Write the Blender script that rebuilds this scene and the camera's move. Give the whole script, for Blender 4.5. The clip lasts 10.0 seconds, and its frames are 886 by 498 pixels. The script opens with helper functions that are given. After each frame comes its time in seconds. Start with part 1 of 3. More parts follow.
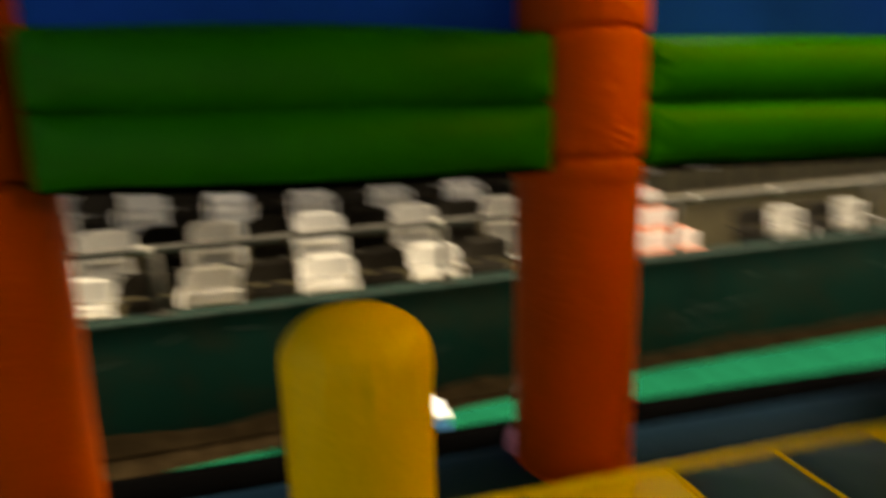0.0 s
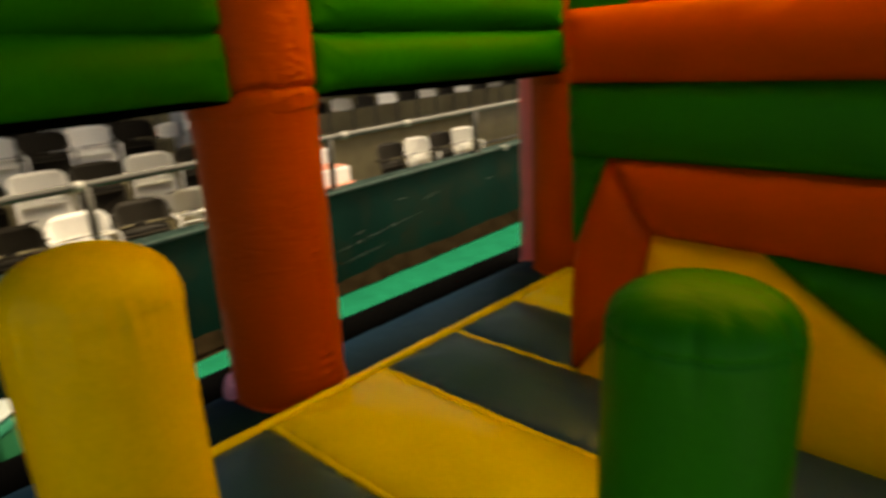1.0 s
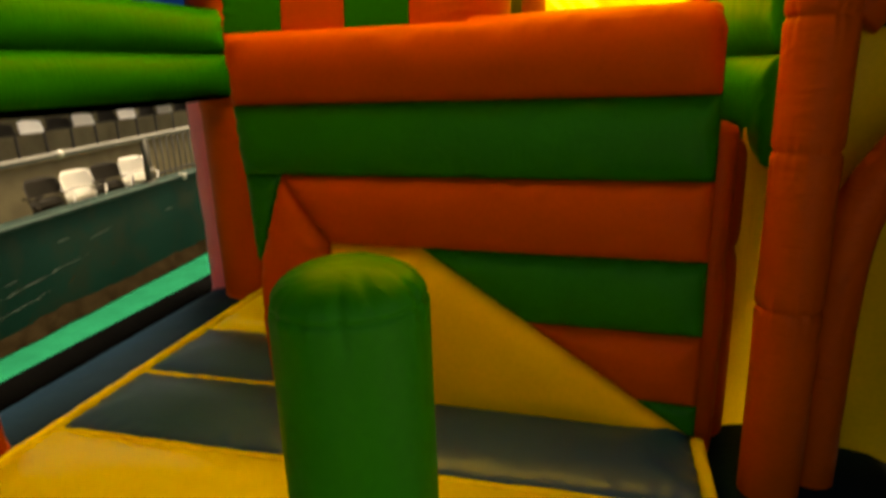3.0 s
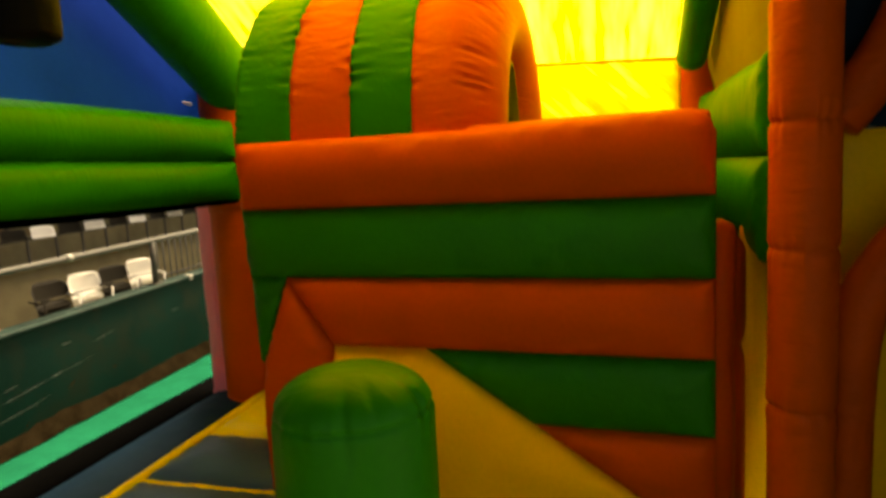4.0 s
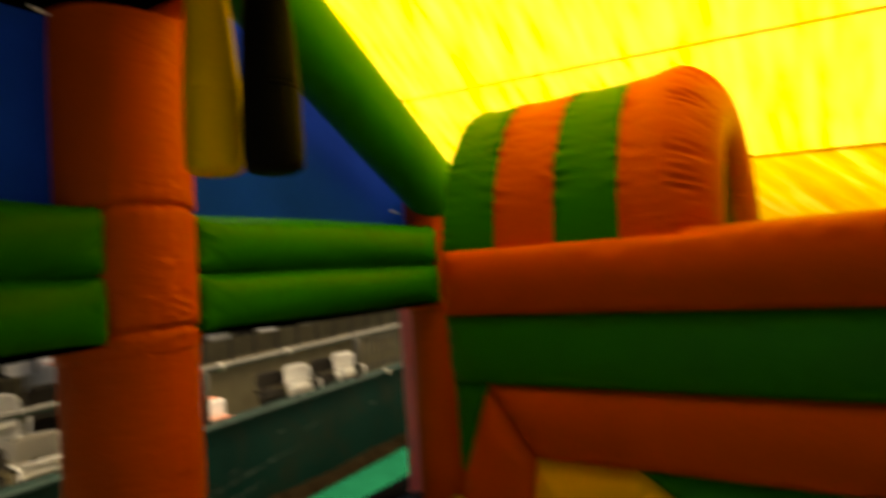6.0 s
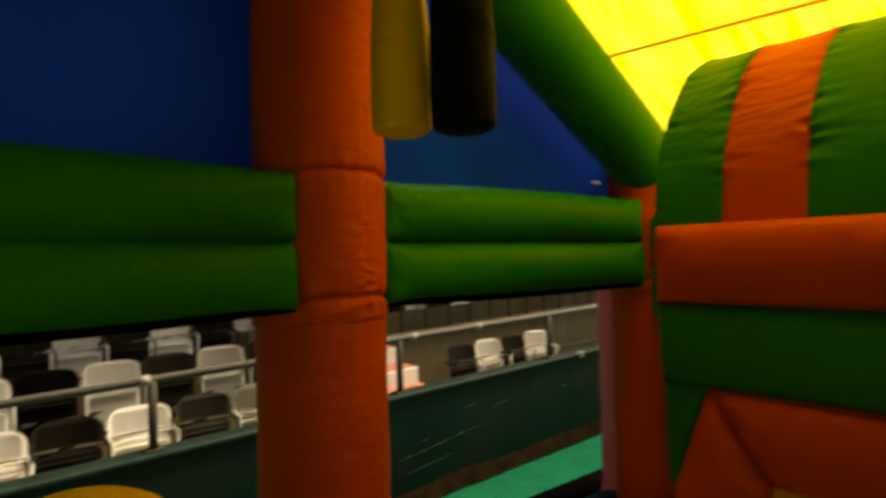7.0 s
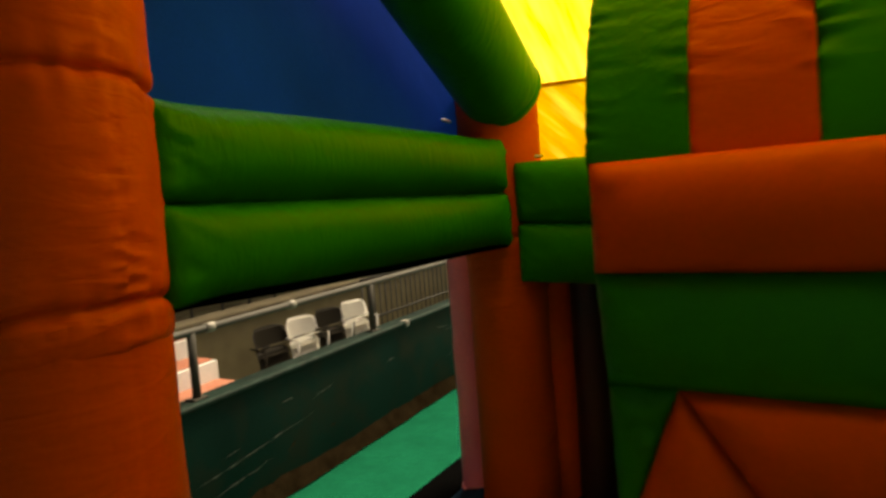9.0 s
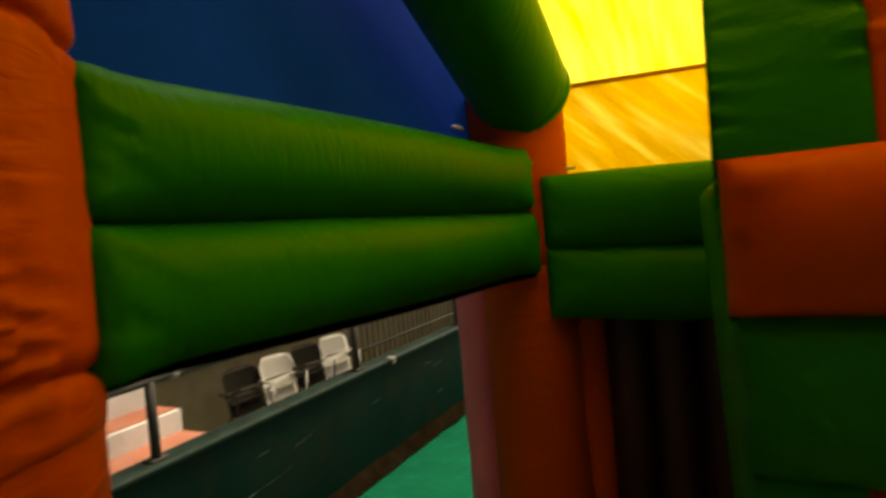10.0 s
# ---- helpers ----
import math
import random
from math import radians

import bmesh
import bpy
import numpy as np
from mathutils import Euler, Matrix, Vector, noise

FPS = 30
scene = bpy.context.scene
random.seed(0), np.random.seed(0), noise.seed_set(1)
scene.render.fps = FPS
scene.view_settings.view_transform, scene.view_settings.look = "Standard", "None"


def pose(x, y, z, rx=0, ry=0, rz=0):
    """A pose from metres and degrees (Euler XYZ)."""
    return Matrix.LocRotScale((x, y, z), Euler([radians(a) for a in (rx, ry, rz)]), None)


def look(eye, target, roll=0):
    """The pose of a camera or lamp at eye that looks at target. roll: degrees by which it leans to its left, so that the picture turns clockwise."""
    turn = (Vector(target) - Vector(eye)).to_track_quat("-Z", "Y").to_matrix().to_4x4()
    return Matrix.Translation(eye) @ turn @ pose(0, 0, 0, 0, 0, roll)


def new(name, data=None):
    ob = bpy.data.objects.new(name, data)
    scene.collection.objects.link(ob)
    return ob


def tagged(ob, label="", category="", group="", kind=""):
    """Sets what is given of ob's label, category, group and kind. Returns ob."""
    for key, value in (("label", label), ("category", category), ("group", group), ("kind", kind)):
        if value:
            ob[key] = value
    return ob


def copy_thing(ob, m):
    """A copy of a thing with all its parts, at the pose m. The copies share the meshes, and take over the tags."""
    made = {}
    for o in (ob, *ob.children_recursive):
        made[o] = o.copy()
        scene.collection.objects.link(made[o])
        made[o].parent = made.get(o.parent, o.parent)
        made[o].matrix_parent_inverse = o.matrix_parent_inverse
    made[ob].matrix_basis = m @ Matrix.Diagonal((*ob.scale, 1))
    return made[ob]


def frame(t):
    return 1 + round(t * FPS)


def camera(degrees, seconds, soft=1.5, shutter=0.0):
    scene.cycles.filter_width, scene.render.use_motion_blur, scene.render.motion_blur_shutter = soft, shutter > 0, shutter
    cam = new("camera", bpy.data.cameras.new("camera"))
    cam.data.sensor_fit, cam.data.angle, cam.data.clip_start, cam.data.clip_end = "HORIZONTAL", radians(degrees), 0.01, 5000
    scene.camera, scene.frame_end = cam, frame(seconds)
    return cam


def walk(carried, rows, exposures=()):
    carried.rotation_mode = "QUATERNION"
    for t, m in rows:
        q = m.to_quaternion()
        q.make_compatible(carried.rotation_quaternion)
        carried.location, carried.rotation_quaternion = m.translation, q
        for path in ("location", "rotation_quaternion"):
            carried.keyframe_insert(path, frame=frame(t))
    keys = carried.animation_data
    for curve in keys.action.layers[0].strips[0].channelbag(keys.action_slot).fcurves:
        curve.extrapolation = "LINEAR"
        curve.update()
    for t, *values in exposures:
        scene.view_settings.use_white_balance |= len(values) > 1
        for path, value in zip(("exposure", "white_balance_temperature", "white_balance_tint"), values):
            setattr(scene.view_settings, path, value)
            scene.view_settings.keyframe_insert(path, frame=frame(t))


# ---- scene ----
cam = camera(70.9, 10.0, soft=3.0, shutter=1.0)
PATH = [
    (0, (2.095, 0.242, 1.489), (0.200, 0.737, 1.082), -1.4),
    (0.5, (2.040, 0.071, 1.431), (0.513, 1.204, 0.810), -1.7),
    (1, (2.084, 0.016, 1.404), (0.779, 1.414, 0.820), -3.1),
    (1.5, (2.142, -0.023, 1.386), (1.070, 1.559, 0.796), -1.6),
    (2, (2.191, -0.074, 1.400), (1.307, 1.628, 0.834), -1.9),
    (2.5, (2.198, -0.058, 1.384), (1.630, 1.761, 0.777), -1.1),
    (2.7, (2.200, -0.059, 1.385), (1.685, 1.778, 0.784), -1.3),
    (3.8, (2.207, -0.073, 1.404), (1.715, 1.842, 1.105), -3.2),
    (4, (2.208, -0.075, 1.408), (1.703, 1.844, 1.159), -3.0),
    (4.5, (2.211, -0.069, 1.422), (1.674, 1.852, 1.278), -3.1),
    (5, (2.198, -0.081, 1.442), (1.584, 1.821, 1.381), -3.4),
    (5.5, (2.175, -0.074, 1.464), (1.396, 1.768, 1.424), -4.1),
    (6, (2.115, -0.061, 1.464), (1.089, 1.654, 1.547), -3.8),
    (6.2, (2.079, -0.022, 1.463), (0.931, 1.608, 1.613), -3.3),
    (7.3, (1.863, 0.242, 1.454), (0.305, 1.495, 1.490), -1.6),
    (7.5, (1.821, 0.294, 1.453), (0.259, 1.540, 1.540), -1.6),
    (8, (1.693, 0.462, 1.454), (0.188, 1.778, 1.485), -1.1),
    (8.5, (1.373, 0.596, 1.468), (0.096, 2.132, 1.570), -4.6),
    (9, (1.164, 0.722, 1.472), (0.161, 2.449, 1.351), -4.3),
    (9.5, (0.945, 0.900, 1.460), (-0.041, 2.637, 1.369), -4.8),
    (10, (0.754, 1.081, 1.473), (-0.160, 2.859, 1.431), -5.0),
]
walk(cam, [(t, look(eye, target, roll)) for t, eye, target, roll in PATH],
     exposures=[(t, stops, kelvin, 8) for t, stops, kelvin in ((0, 0.95, 9100), (0.5, 1.15, 9100), (1, 1.2, 9200), (2.5, 1.45, 10200), (4, 1.6, 10400), (5, 1.4, 10300), (6.2, 0.65, 10000), (7.5, 0.45, 9900), (8.5, 0.62, 9500), (10, 0.3, 8900))])

# ---- sky, sun and exposure ----
world = bpy.data.worlds.new("sky")
scene.world = world
world.use_nodes = True
wn = world.node_tree
sky = wn.nodes.new("ShaderNodeTexSky")
sky.sky_type = "NISHITA"
sky.sun_disc = False
sky.sun_elevation, sky.sun_rotation = radians(60), radians(8)
sky.air_density, sky.dust_density, sky.ozone_density = 1.0, 6.0, 1.0
wn.links.new(sky.outputs[0], wn.nodes["Background"].inputs[0])
wn.nodes["Background"].inputs[1].default_value = 0.082
sun = new("sun", bpy.data.lights.new("sun", "SUN"))
sun.data.energy, sun.data.angle, sun.data.color = 4.9, radians(30.0), (1.0, 0.95, 0.86)
sun.matrix_world = look((0.6, 5.4, 9.4), (0, 0, 0))


# ---- materials ----
def node_mat(name):
    m = bpy.data.materials.new(name)
    m.use_nodes = True
    nt = m.node_tree
    return m, nt, nt.nodes["Principled BSDF"]


def add(nt, kind, **inputs):
    n = nt.nodes.new(kind)
    for k, v in inputs.items():
        n.inputs[k].default_value = v
    return n


def noise_ramp(nt, coord, scale, lo, hi, detail=4.0):
    n = add(nt, "ShaderNodeTexNoise", Scale=scale, Detail=detail)
    nt.links.new(coord, n.inputs["Vector"])
    r = nt.nodes.new("ShaderNodeMapRange")
    r.inputs["From Min"].default_value, r.inputs["From Max"].default_value = 0.3, 0.7
    r.inputs["To Min"].default_value, r.inputs["To Max"].default_value = lo, hi
    nt.links.new(n.outputs["Fac"], r.inputs["Value"])
    return r.outputs["Result"]


def surface(name, colour, rough=0.5, vary=0.12, scale=3.0, fine=60.0, bump=0.15, wrinkle=0.0, metal=0.0, dirt=0.0, dirt_colour=(0.05, 0.04, 0.03), spec=0.5, creases=(7.0, 7.0, 24.0)):
    """A painted, coated or bare surface: tone in broad patches, fine grain, relief, and dirt in blotches."""
    m, nt, b = node_mat(name)
    tc = nt.nodes.new("ShaderNodeTexCoord").outputs["Object"]
    broad = noise_ramp(nt, tc, scale, 1 - vary, 1 + vary)
    grain = noise_ramp(nt, tc, fine, 1 - vary * 0.5, 1 + vary * 0.5, 2.0)
    mul = nt.nodes.new("ShaderNodeMath")
    mul.operation = "MULTIPLY"
    nt.links.new(broad, mul.inputs[0])
    nt.links.new(grain, mul.inputs[1])
    mix = nt.nodes.new("ShaderNodeVectorMath")
    mix.operation = "SCALE"
    mix.inputs[0].default_value = colour
    nt.links.new(mul.outputs[0], mix.inputs["Scale"])
    out = mix.outputs[0]
    if dirt:
        d = noise_ramp(nt, tc, scale * 2.3, -dirt * 0.6, dirt, 8.0)
        clampn = nt.nodes.new("ShaderNodeClamp")
        nt.links.new(d, clampn.inputs["Value"])
        mx = nt.nodes.new("ShaderNodeMix")
        mx.data_type = "RGBA"
        mx.inputs["B"].default_value = (*dirt_colour, 1)
        mx.inputs[7].default_value = (*dirt_colour, 1)
        nt.links.new(clampn.outputs[0], mx.inputs[0])
        nt.links.new(out, mx.inputs[6])
        out = mx.outputs[2]
    nt.links.new(out, b.inputs["Base Color"])
    rr = noise_ramp(nt, tc, scale * 4, rough - 0.03, min(1.0, rough + 0.05))
    nt.links.new(rr, b.inputs["Roughness"])
    b.inputs["Metallic"].default_value = metal
    b.inputs["Specular IOR Level"].default_value = spec
    h = noise_ramp(nt, tc, fine, 0, 1, 3.0)
    bm1 = add(nt, "ShaderNodeBump", Strength=bump, Distance=0.004)
    nt.links.new(h, bm1.inputs["Height"])
    last = bm1
    if wrinkle:
        mp = nt.nodes.new("ShaderNodeMapping")
        mp.inputs["Scale"].default_value = creases
        nt.links.new(tc, mp.inputs["Vector"])
        w = add(nt, "ShaderNodeTexNoise", Scale=1.0, Detail=3.0, Distortion=0.6)
        nt.links.new(mp.outputs[0], w.inputs["Vector"])
        bm2 = add(nt, "ShaderNodeBump", Strength=wrinkle, Distance=0.03)
        mask = noise_ramp(nt, tc, 2.2, 0.0, 1.0, 2.0)
        wm = nt.nodes.new("ShaderNodeMath")
        wm.operation = "MULTIPLY"
        nt.links.new(w.outputs["Fac"], wm.inputs[0])
        nt.links.new(mask, wm.inputs[1])
        nt.links.new(wm.outputs[0], bm2.inputs["Height"])
        nt.links.new(bm1.outputs[0], bm2.inputs["Normal"])
        last = bm2
    nt.links.new(last.outputs[0], b.inputs["Normal"])
    return m


def fabric(name, colour, through_colour, share=0.6, wave=0.0, streaks=None, sharp=1.0, slant=0.0):
    """Thin coated cloth: part of the light that falls on one side comes out of the other; streaks: paler tint that
    paints the brighter light along folds; sharp: how thin they are; slant: their lean in degrees.
    """
    m, nt, b = node_mat(name)
    tc = nt.nodes.new("ShaderNodeTexCoord").outputs["Object"]
    tone = noise_ramp(nt, tc, 2.0, 0.85, 1.12)
    weave = noise_ramp(nt, tc, 150.0, 0.93, 1.05, 1.0)
    mul = nt.nodes.new("ShaderNodeMath")
    mul.operation = "MULTIPLY"
    nt.links.new(tone, mul.inputs[0])
    nt.links.new(weave, mul.inputs[1])

    def scaled(c):
        v = nt.nodes.new("ShaderNodeVectorMath")
        v.operation = "SCALE"
        v.inputs[0].default_value = c
        nt.links.new(mul.outputs[0], v.inputs["Scale"])
        return v.outputs[0]

    nt.links.new(scaled(colour), b.inputs["Base Color"])
    b.inputs["Roughness"].default_value = 0.8
    b.inputs["Specular IOR Level"].default_value = 0.05
    t = nt.nodes.new("ShaderNodeBsdfTranslucent")
    thin = scaled(through_colour)
    if streaks:
        sm = nt.nodes.new("ShaderNodeMapping")
        sm.vector_type = "TEXTURE"
        sm.inputs["Scale"].default_value = (1 / 18.0, 1 / 2.2, 1 / 2.2)
        sm.inputs["Rotation"].default_value = (0, radians(slant), 0)
        nt.links.new(tc, sm.inputs["Vector"])
        line = noise_ramp(nt, sm.outputs[0], 1.0, 0.0, 1.0, 3.0)
        blend = nt.nodes.new("ShaderNodeMix")
        blend.data_type = "RGBA"
        blend.inputs[7].default_value = (*streaks, 1)
        thinner = nt.nodes.new("ShaderNodeMath")
        thinner.operation = "POWER"
        thinner.inputs[1].default_value = sharp
        nt.links.new(line, thinner.inputs[0])
        nt.links.new(thinner.outputs[0], blend.inputs[0])
        nt.links.new(thin, blend.inputs[6])
        thin = blend.outputs[2]
    nt.links.new(thin, t.inputs["Color"])
    mix = nt.nodes.new("ShaderNodeMixShader")
    mix.inputs[0].default_value = share
    nt.links.new(b.outputs[0], mix.inputs[1])
    nt.links.new(t.outputs[0], mix.inputs[2])
    nt.links.new(mix.outputs[0], nt.nodes["Material Output"].inputs["Surface"])
    mp = nt.nodes.new("ShaderNodeMapping")
    mp.inputs["Scale"].default_value = (9.0, 1.6, 1.6)
    mp.inputs["Rotation"].default_value = (0, 0, radians(28))
    nt.links.new(tc, mp.inputs["Vector"])
    w = add(nt, "ShaderNodeTexNoise", Scale=1.0, Detail=4.0, Distortion=0.4)
    nt.links.new(mp.outputs[0], w.inputs["Vector"])
    bp = add(nt, "ShaderNodeBump", Strength=0.5 + wave, Distance=0.05)
    nt.links.new(w.outputs["Fac"], bp.inputs["Height"])
    nt.links.new(bp.outputs[0], b.inputs["Normal"])
    nt.links.new(bp.outputs[0], t.inputs["Normal"])
    return m


RED = surface("red_pvc", (0.53, 0.072, 0.002), 0.5, 0.08, wrinkle=0.45, bump=0.06, spec=0.12)
SMOOTHRED = surface("taut_red_pvc", (0.58, 0.074, 0.002), 0.5, 0.08, wrinkle=0.10, bump=0.06, spec=0.12, creases=(9.0, 9.0, 12.0))
SMOOTHYELLOW = surface("taut_yellow_pvc", (0.95, 0.53, 0.006), 0.42, 0.06, wrinkle=0.05, bump=0.05, spec=0.2, creases=(6.0, 6.0, 8.0))
GREEN = surface("green_pvc", (0.003, 0.175, 0.004), 0.45, 0.08, wrinkle=0.3, bump=0.06, spec=0.12, creases=(14.0, 36.0, 11.0))
YELLOW = surface("yellow_pvc", (0.90, 0.57, 0.006), 0.42, 0.07, wrinkle=0.3, bump=0.06, spec=0.22)
BEDYELLOW = surface("yellow_bed_pvc", (0.82, 0.64, 0.010), 0.32, 0.07, wrinkle=0.03, bump=0.03)
BLUE = surface("blue_pvc", (0.011, 0.055, 0.165), 0.37, 0.06, wrinkle=0.0, bump=0.01, spec=0.6)
NAVY = surface("navy_pvc", (0.003, 0.016, 0.032), 0.6, 0.12, wrinkle=0.2, spec=0.05)
BLACK = surface("black_pvc", (0.005, 0.005, 0.004), 0.7, 0.1, wrinkle=0.2, spec=0.05)
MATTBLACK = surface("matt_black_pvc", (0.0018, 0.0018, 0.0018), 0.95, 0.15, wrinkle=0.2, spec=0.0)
# Red PVC with the back recess's deep shade put into its colour.
SHADERED = surface("shade_red_pvc", (0.022, 0.003, 0.002), 0.5, 0.1, wrinkle=0.2)
OLIVE = surface("olive_lining_cloth", (0.20, 0.15, 0.02), 0.8, 0.12, wrinkle=0.3, spec=0.1)
PALEPINK = surface("pale_pink_cloth", (0.95, 0.42, 0.55), 0.7, 0.15, scale=20, wrinkle=0.6)
PINK = surface("pink_pvc", (1.0, 0.25, 0.25), 0.5, 0.08, wrinkle=0.5)
THREAD = surface("dark_stitching", (0.05, 0.02, 0.012), 0.8)
ROOF = fabric("yellow_roof_cloth", (0.75, 0.50, 0.02), (0.97, 0.70, 0.02), 0.84, -0.05, (1.0, 0.78, 0.10))
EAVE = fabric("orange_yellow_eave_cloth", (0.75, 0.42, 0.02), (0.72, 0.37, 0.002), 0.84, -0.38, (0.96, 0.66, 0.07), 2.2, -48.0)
SEAMCLOTH = fabric("folded_seam_cloth", (0.7, 0.42, 0.02), (0.75, 0.45, 0.01), 0.75)
SIDE = fabric("blue_side_cloth", (0.0, 0.045, 0.50), (0.0, 0.09, 0.64), 0.40)
LANECLOTH = fabric("yellow_lane_cloth", (0.92, 0.52, 0.01), (0.95, 0.56, 0.01), 0.6)
# Yellow cloth out of the sun: its shade is put into a khaki colour.
SHADEDYELLOW = fabric("shaded_yellow_side_cloth", (0.34, 0.26, 0.035), (0.20, 0.14, 0.012), 0.3)
TURF = surface("green_groundsheet", (0.0, 0.092, 0.046), 0.85, 0.12, dirt=0.3, dirt_colour=(0.001, 0.068, 0.036), spec=0.0)
BARRIER = surface("dark_green_barrier_paint", (0.003, 0.022, 0.015), 0.6, 0.2, scale=1.5, dirt=0.75, dirt_colour=(0.015, 0.022, 0.013), spec=0.05)
DIRT = surface("brown_dirt", (0.016, 0.0105, 0.005), 0.95, 0.4, scale=8, bump=0.6, spec=0.0)
CONCRETE = surface("stand_concrete", (0.20, 0.168, 0.09), 0.9, 0.15, scale=2.0, bump=0.4, dirt=0.35, dirt_colour=(0.11, 0.085, 0.05), spec=0.1)
LEDGE = surface("pale_ledge_concrete", (0.30, 0.25, 0.16), 0.9, 0.2, scale=3, bump=0.4, spec=0.1)
COPING = surface("worn_coping_paint", (0.013, 0.030, 0.023), 0.6, 0.35, scale=6, dirt=0.6, dirt_colour=(0.036, 0.045, 0.036), spec=0.1)
STEEL = surface("galvanised_steel", (0.10, 0.094, 0.078), 0.6, 0.15, spec=0.2)
BRIGHTSTEEL = surface("bright_steel_fitting", (0.30, 0.28, 0.23), 0.5, 0.1)
DARKSTEEL = surface("dark_steel", (0.07, 0.064, 0.05), 0.6, 0.15, spec=0.15)
WHITESEAT = surface("white_seat_plastic", (0.82, 0.79, 0.70), 0.45, 0.06)
DARKSEAT = surface("dark_seat_plastic", (0.020, 0.016, 0.010), 0.6, 0.1, spec=0.08)
REDSTEP = surface("red_step_paint", (0.50, 0.17, 0.10), 0.8, 0.15, dirt=0.3, dirt_colour=(0.35, 0.28, 0.22))
WHITESTEP = surface("white_step_paint", (0.75, 0.72, 0.66), 0.75, 0.12, dirt=0.2, dirt_colour=(0.4, 0.37, 0.3))
RUST = surface("brown_mud_splash", (0.045, 0.026, 0.011), 0.9, 0.4, scale=9, spec=0.0)
SCUFF = surface("pale_scuff", (0.09, 0.095, 0.075), 0.8, 0.4, scale=9)
WHITECORD = surface("white_cord", (0.9, 0.88, 0.85), 0.6)
GROUND = surface("pale_worn_asphalt", (0.11, 0.106, 0.095), 0.9, 0.2, bump=0.5)
BOXGREEN = surface("green_crate_plastic", (0.003, 0.07, 0.025), 0.5, 0.1)
BOXWHITE = surface("pale_lid_plastic", (0.20, 0.22, 0.20), 0.5, 0.1)
BOXPALE = surface("white_lid_plastic", (0.75, 0.78, 0.8), 0.5, 0.1)
BOXTEAL = surface("teal_rim_plastic", (0.01, 0.16, 0.09), 0.5, 0.1)
BOXBLUE = surface("blue_label", (0.10, 0.32, 0.75), 0.5, 0.1)


# ---- builders ----
def mesh_of(name, bm, material, smooth=True):
    me = bpy.data.meshes.new(name)
    bmesh.ops.recalc_face_normals(bm, faces=bm.faces)
    bm.to_mesh(me)
    bm.free()
    me.materials.append(material)
    if smooth:
        for p in me.polygons:
            p.use_smooth = True
    return me


def part(name, bm, material, parent=None, label="", smooth=True):
    ob = new(name, mesh_of(name, bm, material, smooth))
    if parent:
        ob.parent = parent
    if label:
        ob["label"] = label
    return ob


def thing(name, label, category, group="", kind="", at=(0, 0, 0)):
    ob = new(name)
    ob.empty_display_size = 0.1
    ob.location = at
    return tagged(ob, label, category, group, kind)


def rings_mesh(rings, cap=True):
    """A closed skin over rings of equal count."""
    bm = bmesh.new()
    rows = [[bm.verts.new(p) for p in r] for r in rings]
    n = len(rows[0])
    for a, b in zip(rows, rows[1:]):
        for i in range(n):
            bm.faces.new((a[i], a[(i + 1) % n], b[(i + 1) % n], b[i]))
    if cap:
        bm.faces.new(rows[0])
        bm.faces.new(rows[-1])
    return bm


def tube(p0, p1, profile, segs=32, flat=1.0, up=(0, 0, 1), wob=0.0, seed=0.0, square=2.0, puckers=(), amp=0.02, seam=None, dents=()):
    """An inflated tube from p0 to p1. profile: pairs of share along and radius; flat: width across over height;
    square: 2 is round, more is boxier; puckers: shares along at which a sewn seam gathers the cloth;
    seam: angle of a lengthwise seam with gathers beside it; dents: angle, share along and depth of pinched folds."""
    p0, p1 = Vector(p0), Vector(p1)
    ax = (p1 - p0).normalized()
    length = (p1 - p0).length
    u = Vector(up) - ax * ax.dot(Vector(up))
    if u.length < 0.1:
        u = Vector((1, 0, 0)) - ax * ax.x
    u.normalize()
    v = ax.cross(u)
    rings = []
    for s, r in profile:
        c = p0.lerp(p1, s)
        ring = []
        for i in range(segs):
            a = 2 * math.pi * i / segs
            ca, sa = math.cos(a), math.sin(a)
            q = (abs(ca) ** square + abs(sa) ** square) ** (-1 / square)
            d = (u * ca + v * sa * flat) * q
            k = r * (1 + wob * noise.noise(Vector((ca * 1.5 + seed, sa * 1.5, s * length * 3 + seed))))
            for pk in puckers:
                far = abs(s - pk) * length
                if far < 0.2:
                    k *= 1 + amp * math.exp(-far / 0.045) * noise.noise(Vector((ca * 7, sa * 7, pk * 31 + seed + s * 4)))
            if seam is not None:
                off = abs((a - seam + math.pi) % (2 * math.pi) - math.pi) * r
                if off < 0.16:
                    fold = 1 - abs(noise.noise(Vector((s * length * 21 + seed, off * 9 + (5 if math.sin(a - seam) > 0 else 0), seed)))) * 2
                    live = max(0.0, 0.35 + noise.noise(Vector((s * length * 2.6, seed * 3, 4))))
                    k += 0.020 * live * math.exp(-off / 0.06) * fold - 0.004 * math.exp(-off / 0.008)
            for da, ds, deep in dents:
                off = ((a - da + math.pi) % (2 * math.pi) - math.pi) * r
                run = (s - ds) * length
                k -= deep * math.exp(-(off / 0.010) ** 2 - (run / 0.035) ** 2)
            ring.append(c + d * k)
        rings.append(ring)
    return rings_mesh(rings)


def swell(n, r_end, r_mid, edge=0.03, lip=0.8):
    """Profile of a tube with flat, slightly rounded ends that swells in the middle."""
    prof = [(0.0, 0.02), (0.0, r_end * lip), (edge * 0.1, r_end * (lip * 0.3 + 0.7)), (edge * 0.4, r_end * 0.985)]
    half = []
    for i in range(n + 1):
        s = edge + (1 - 2 * edge) * i / n
        half.append((s, r_end + (r_mid - r_end) * math.sin(math.pi * s) ** 0.7))
    return prof + half + [(1 - s, r) for s, r in prof][::-1]


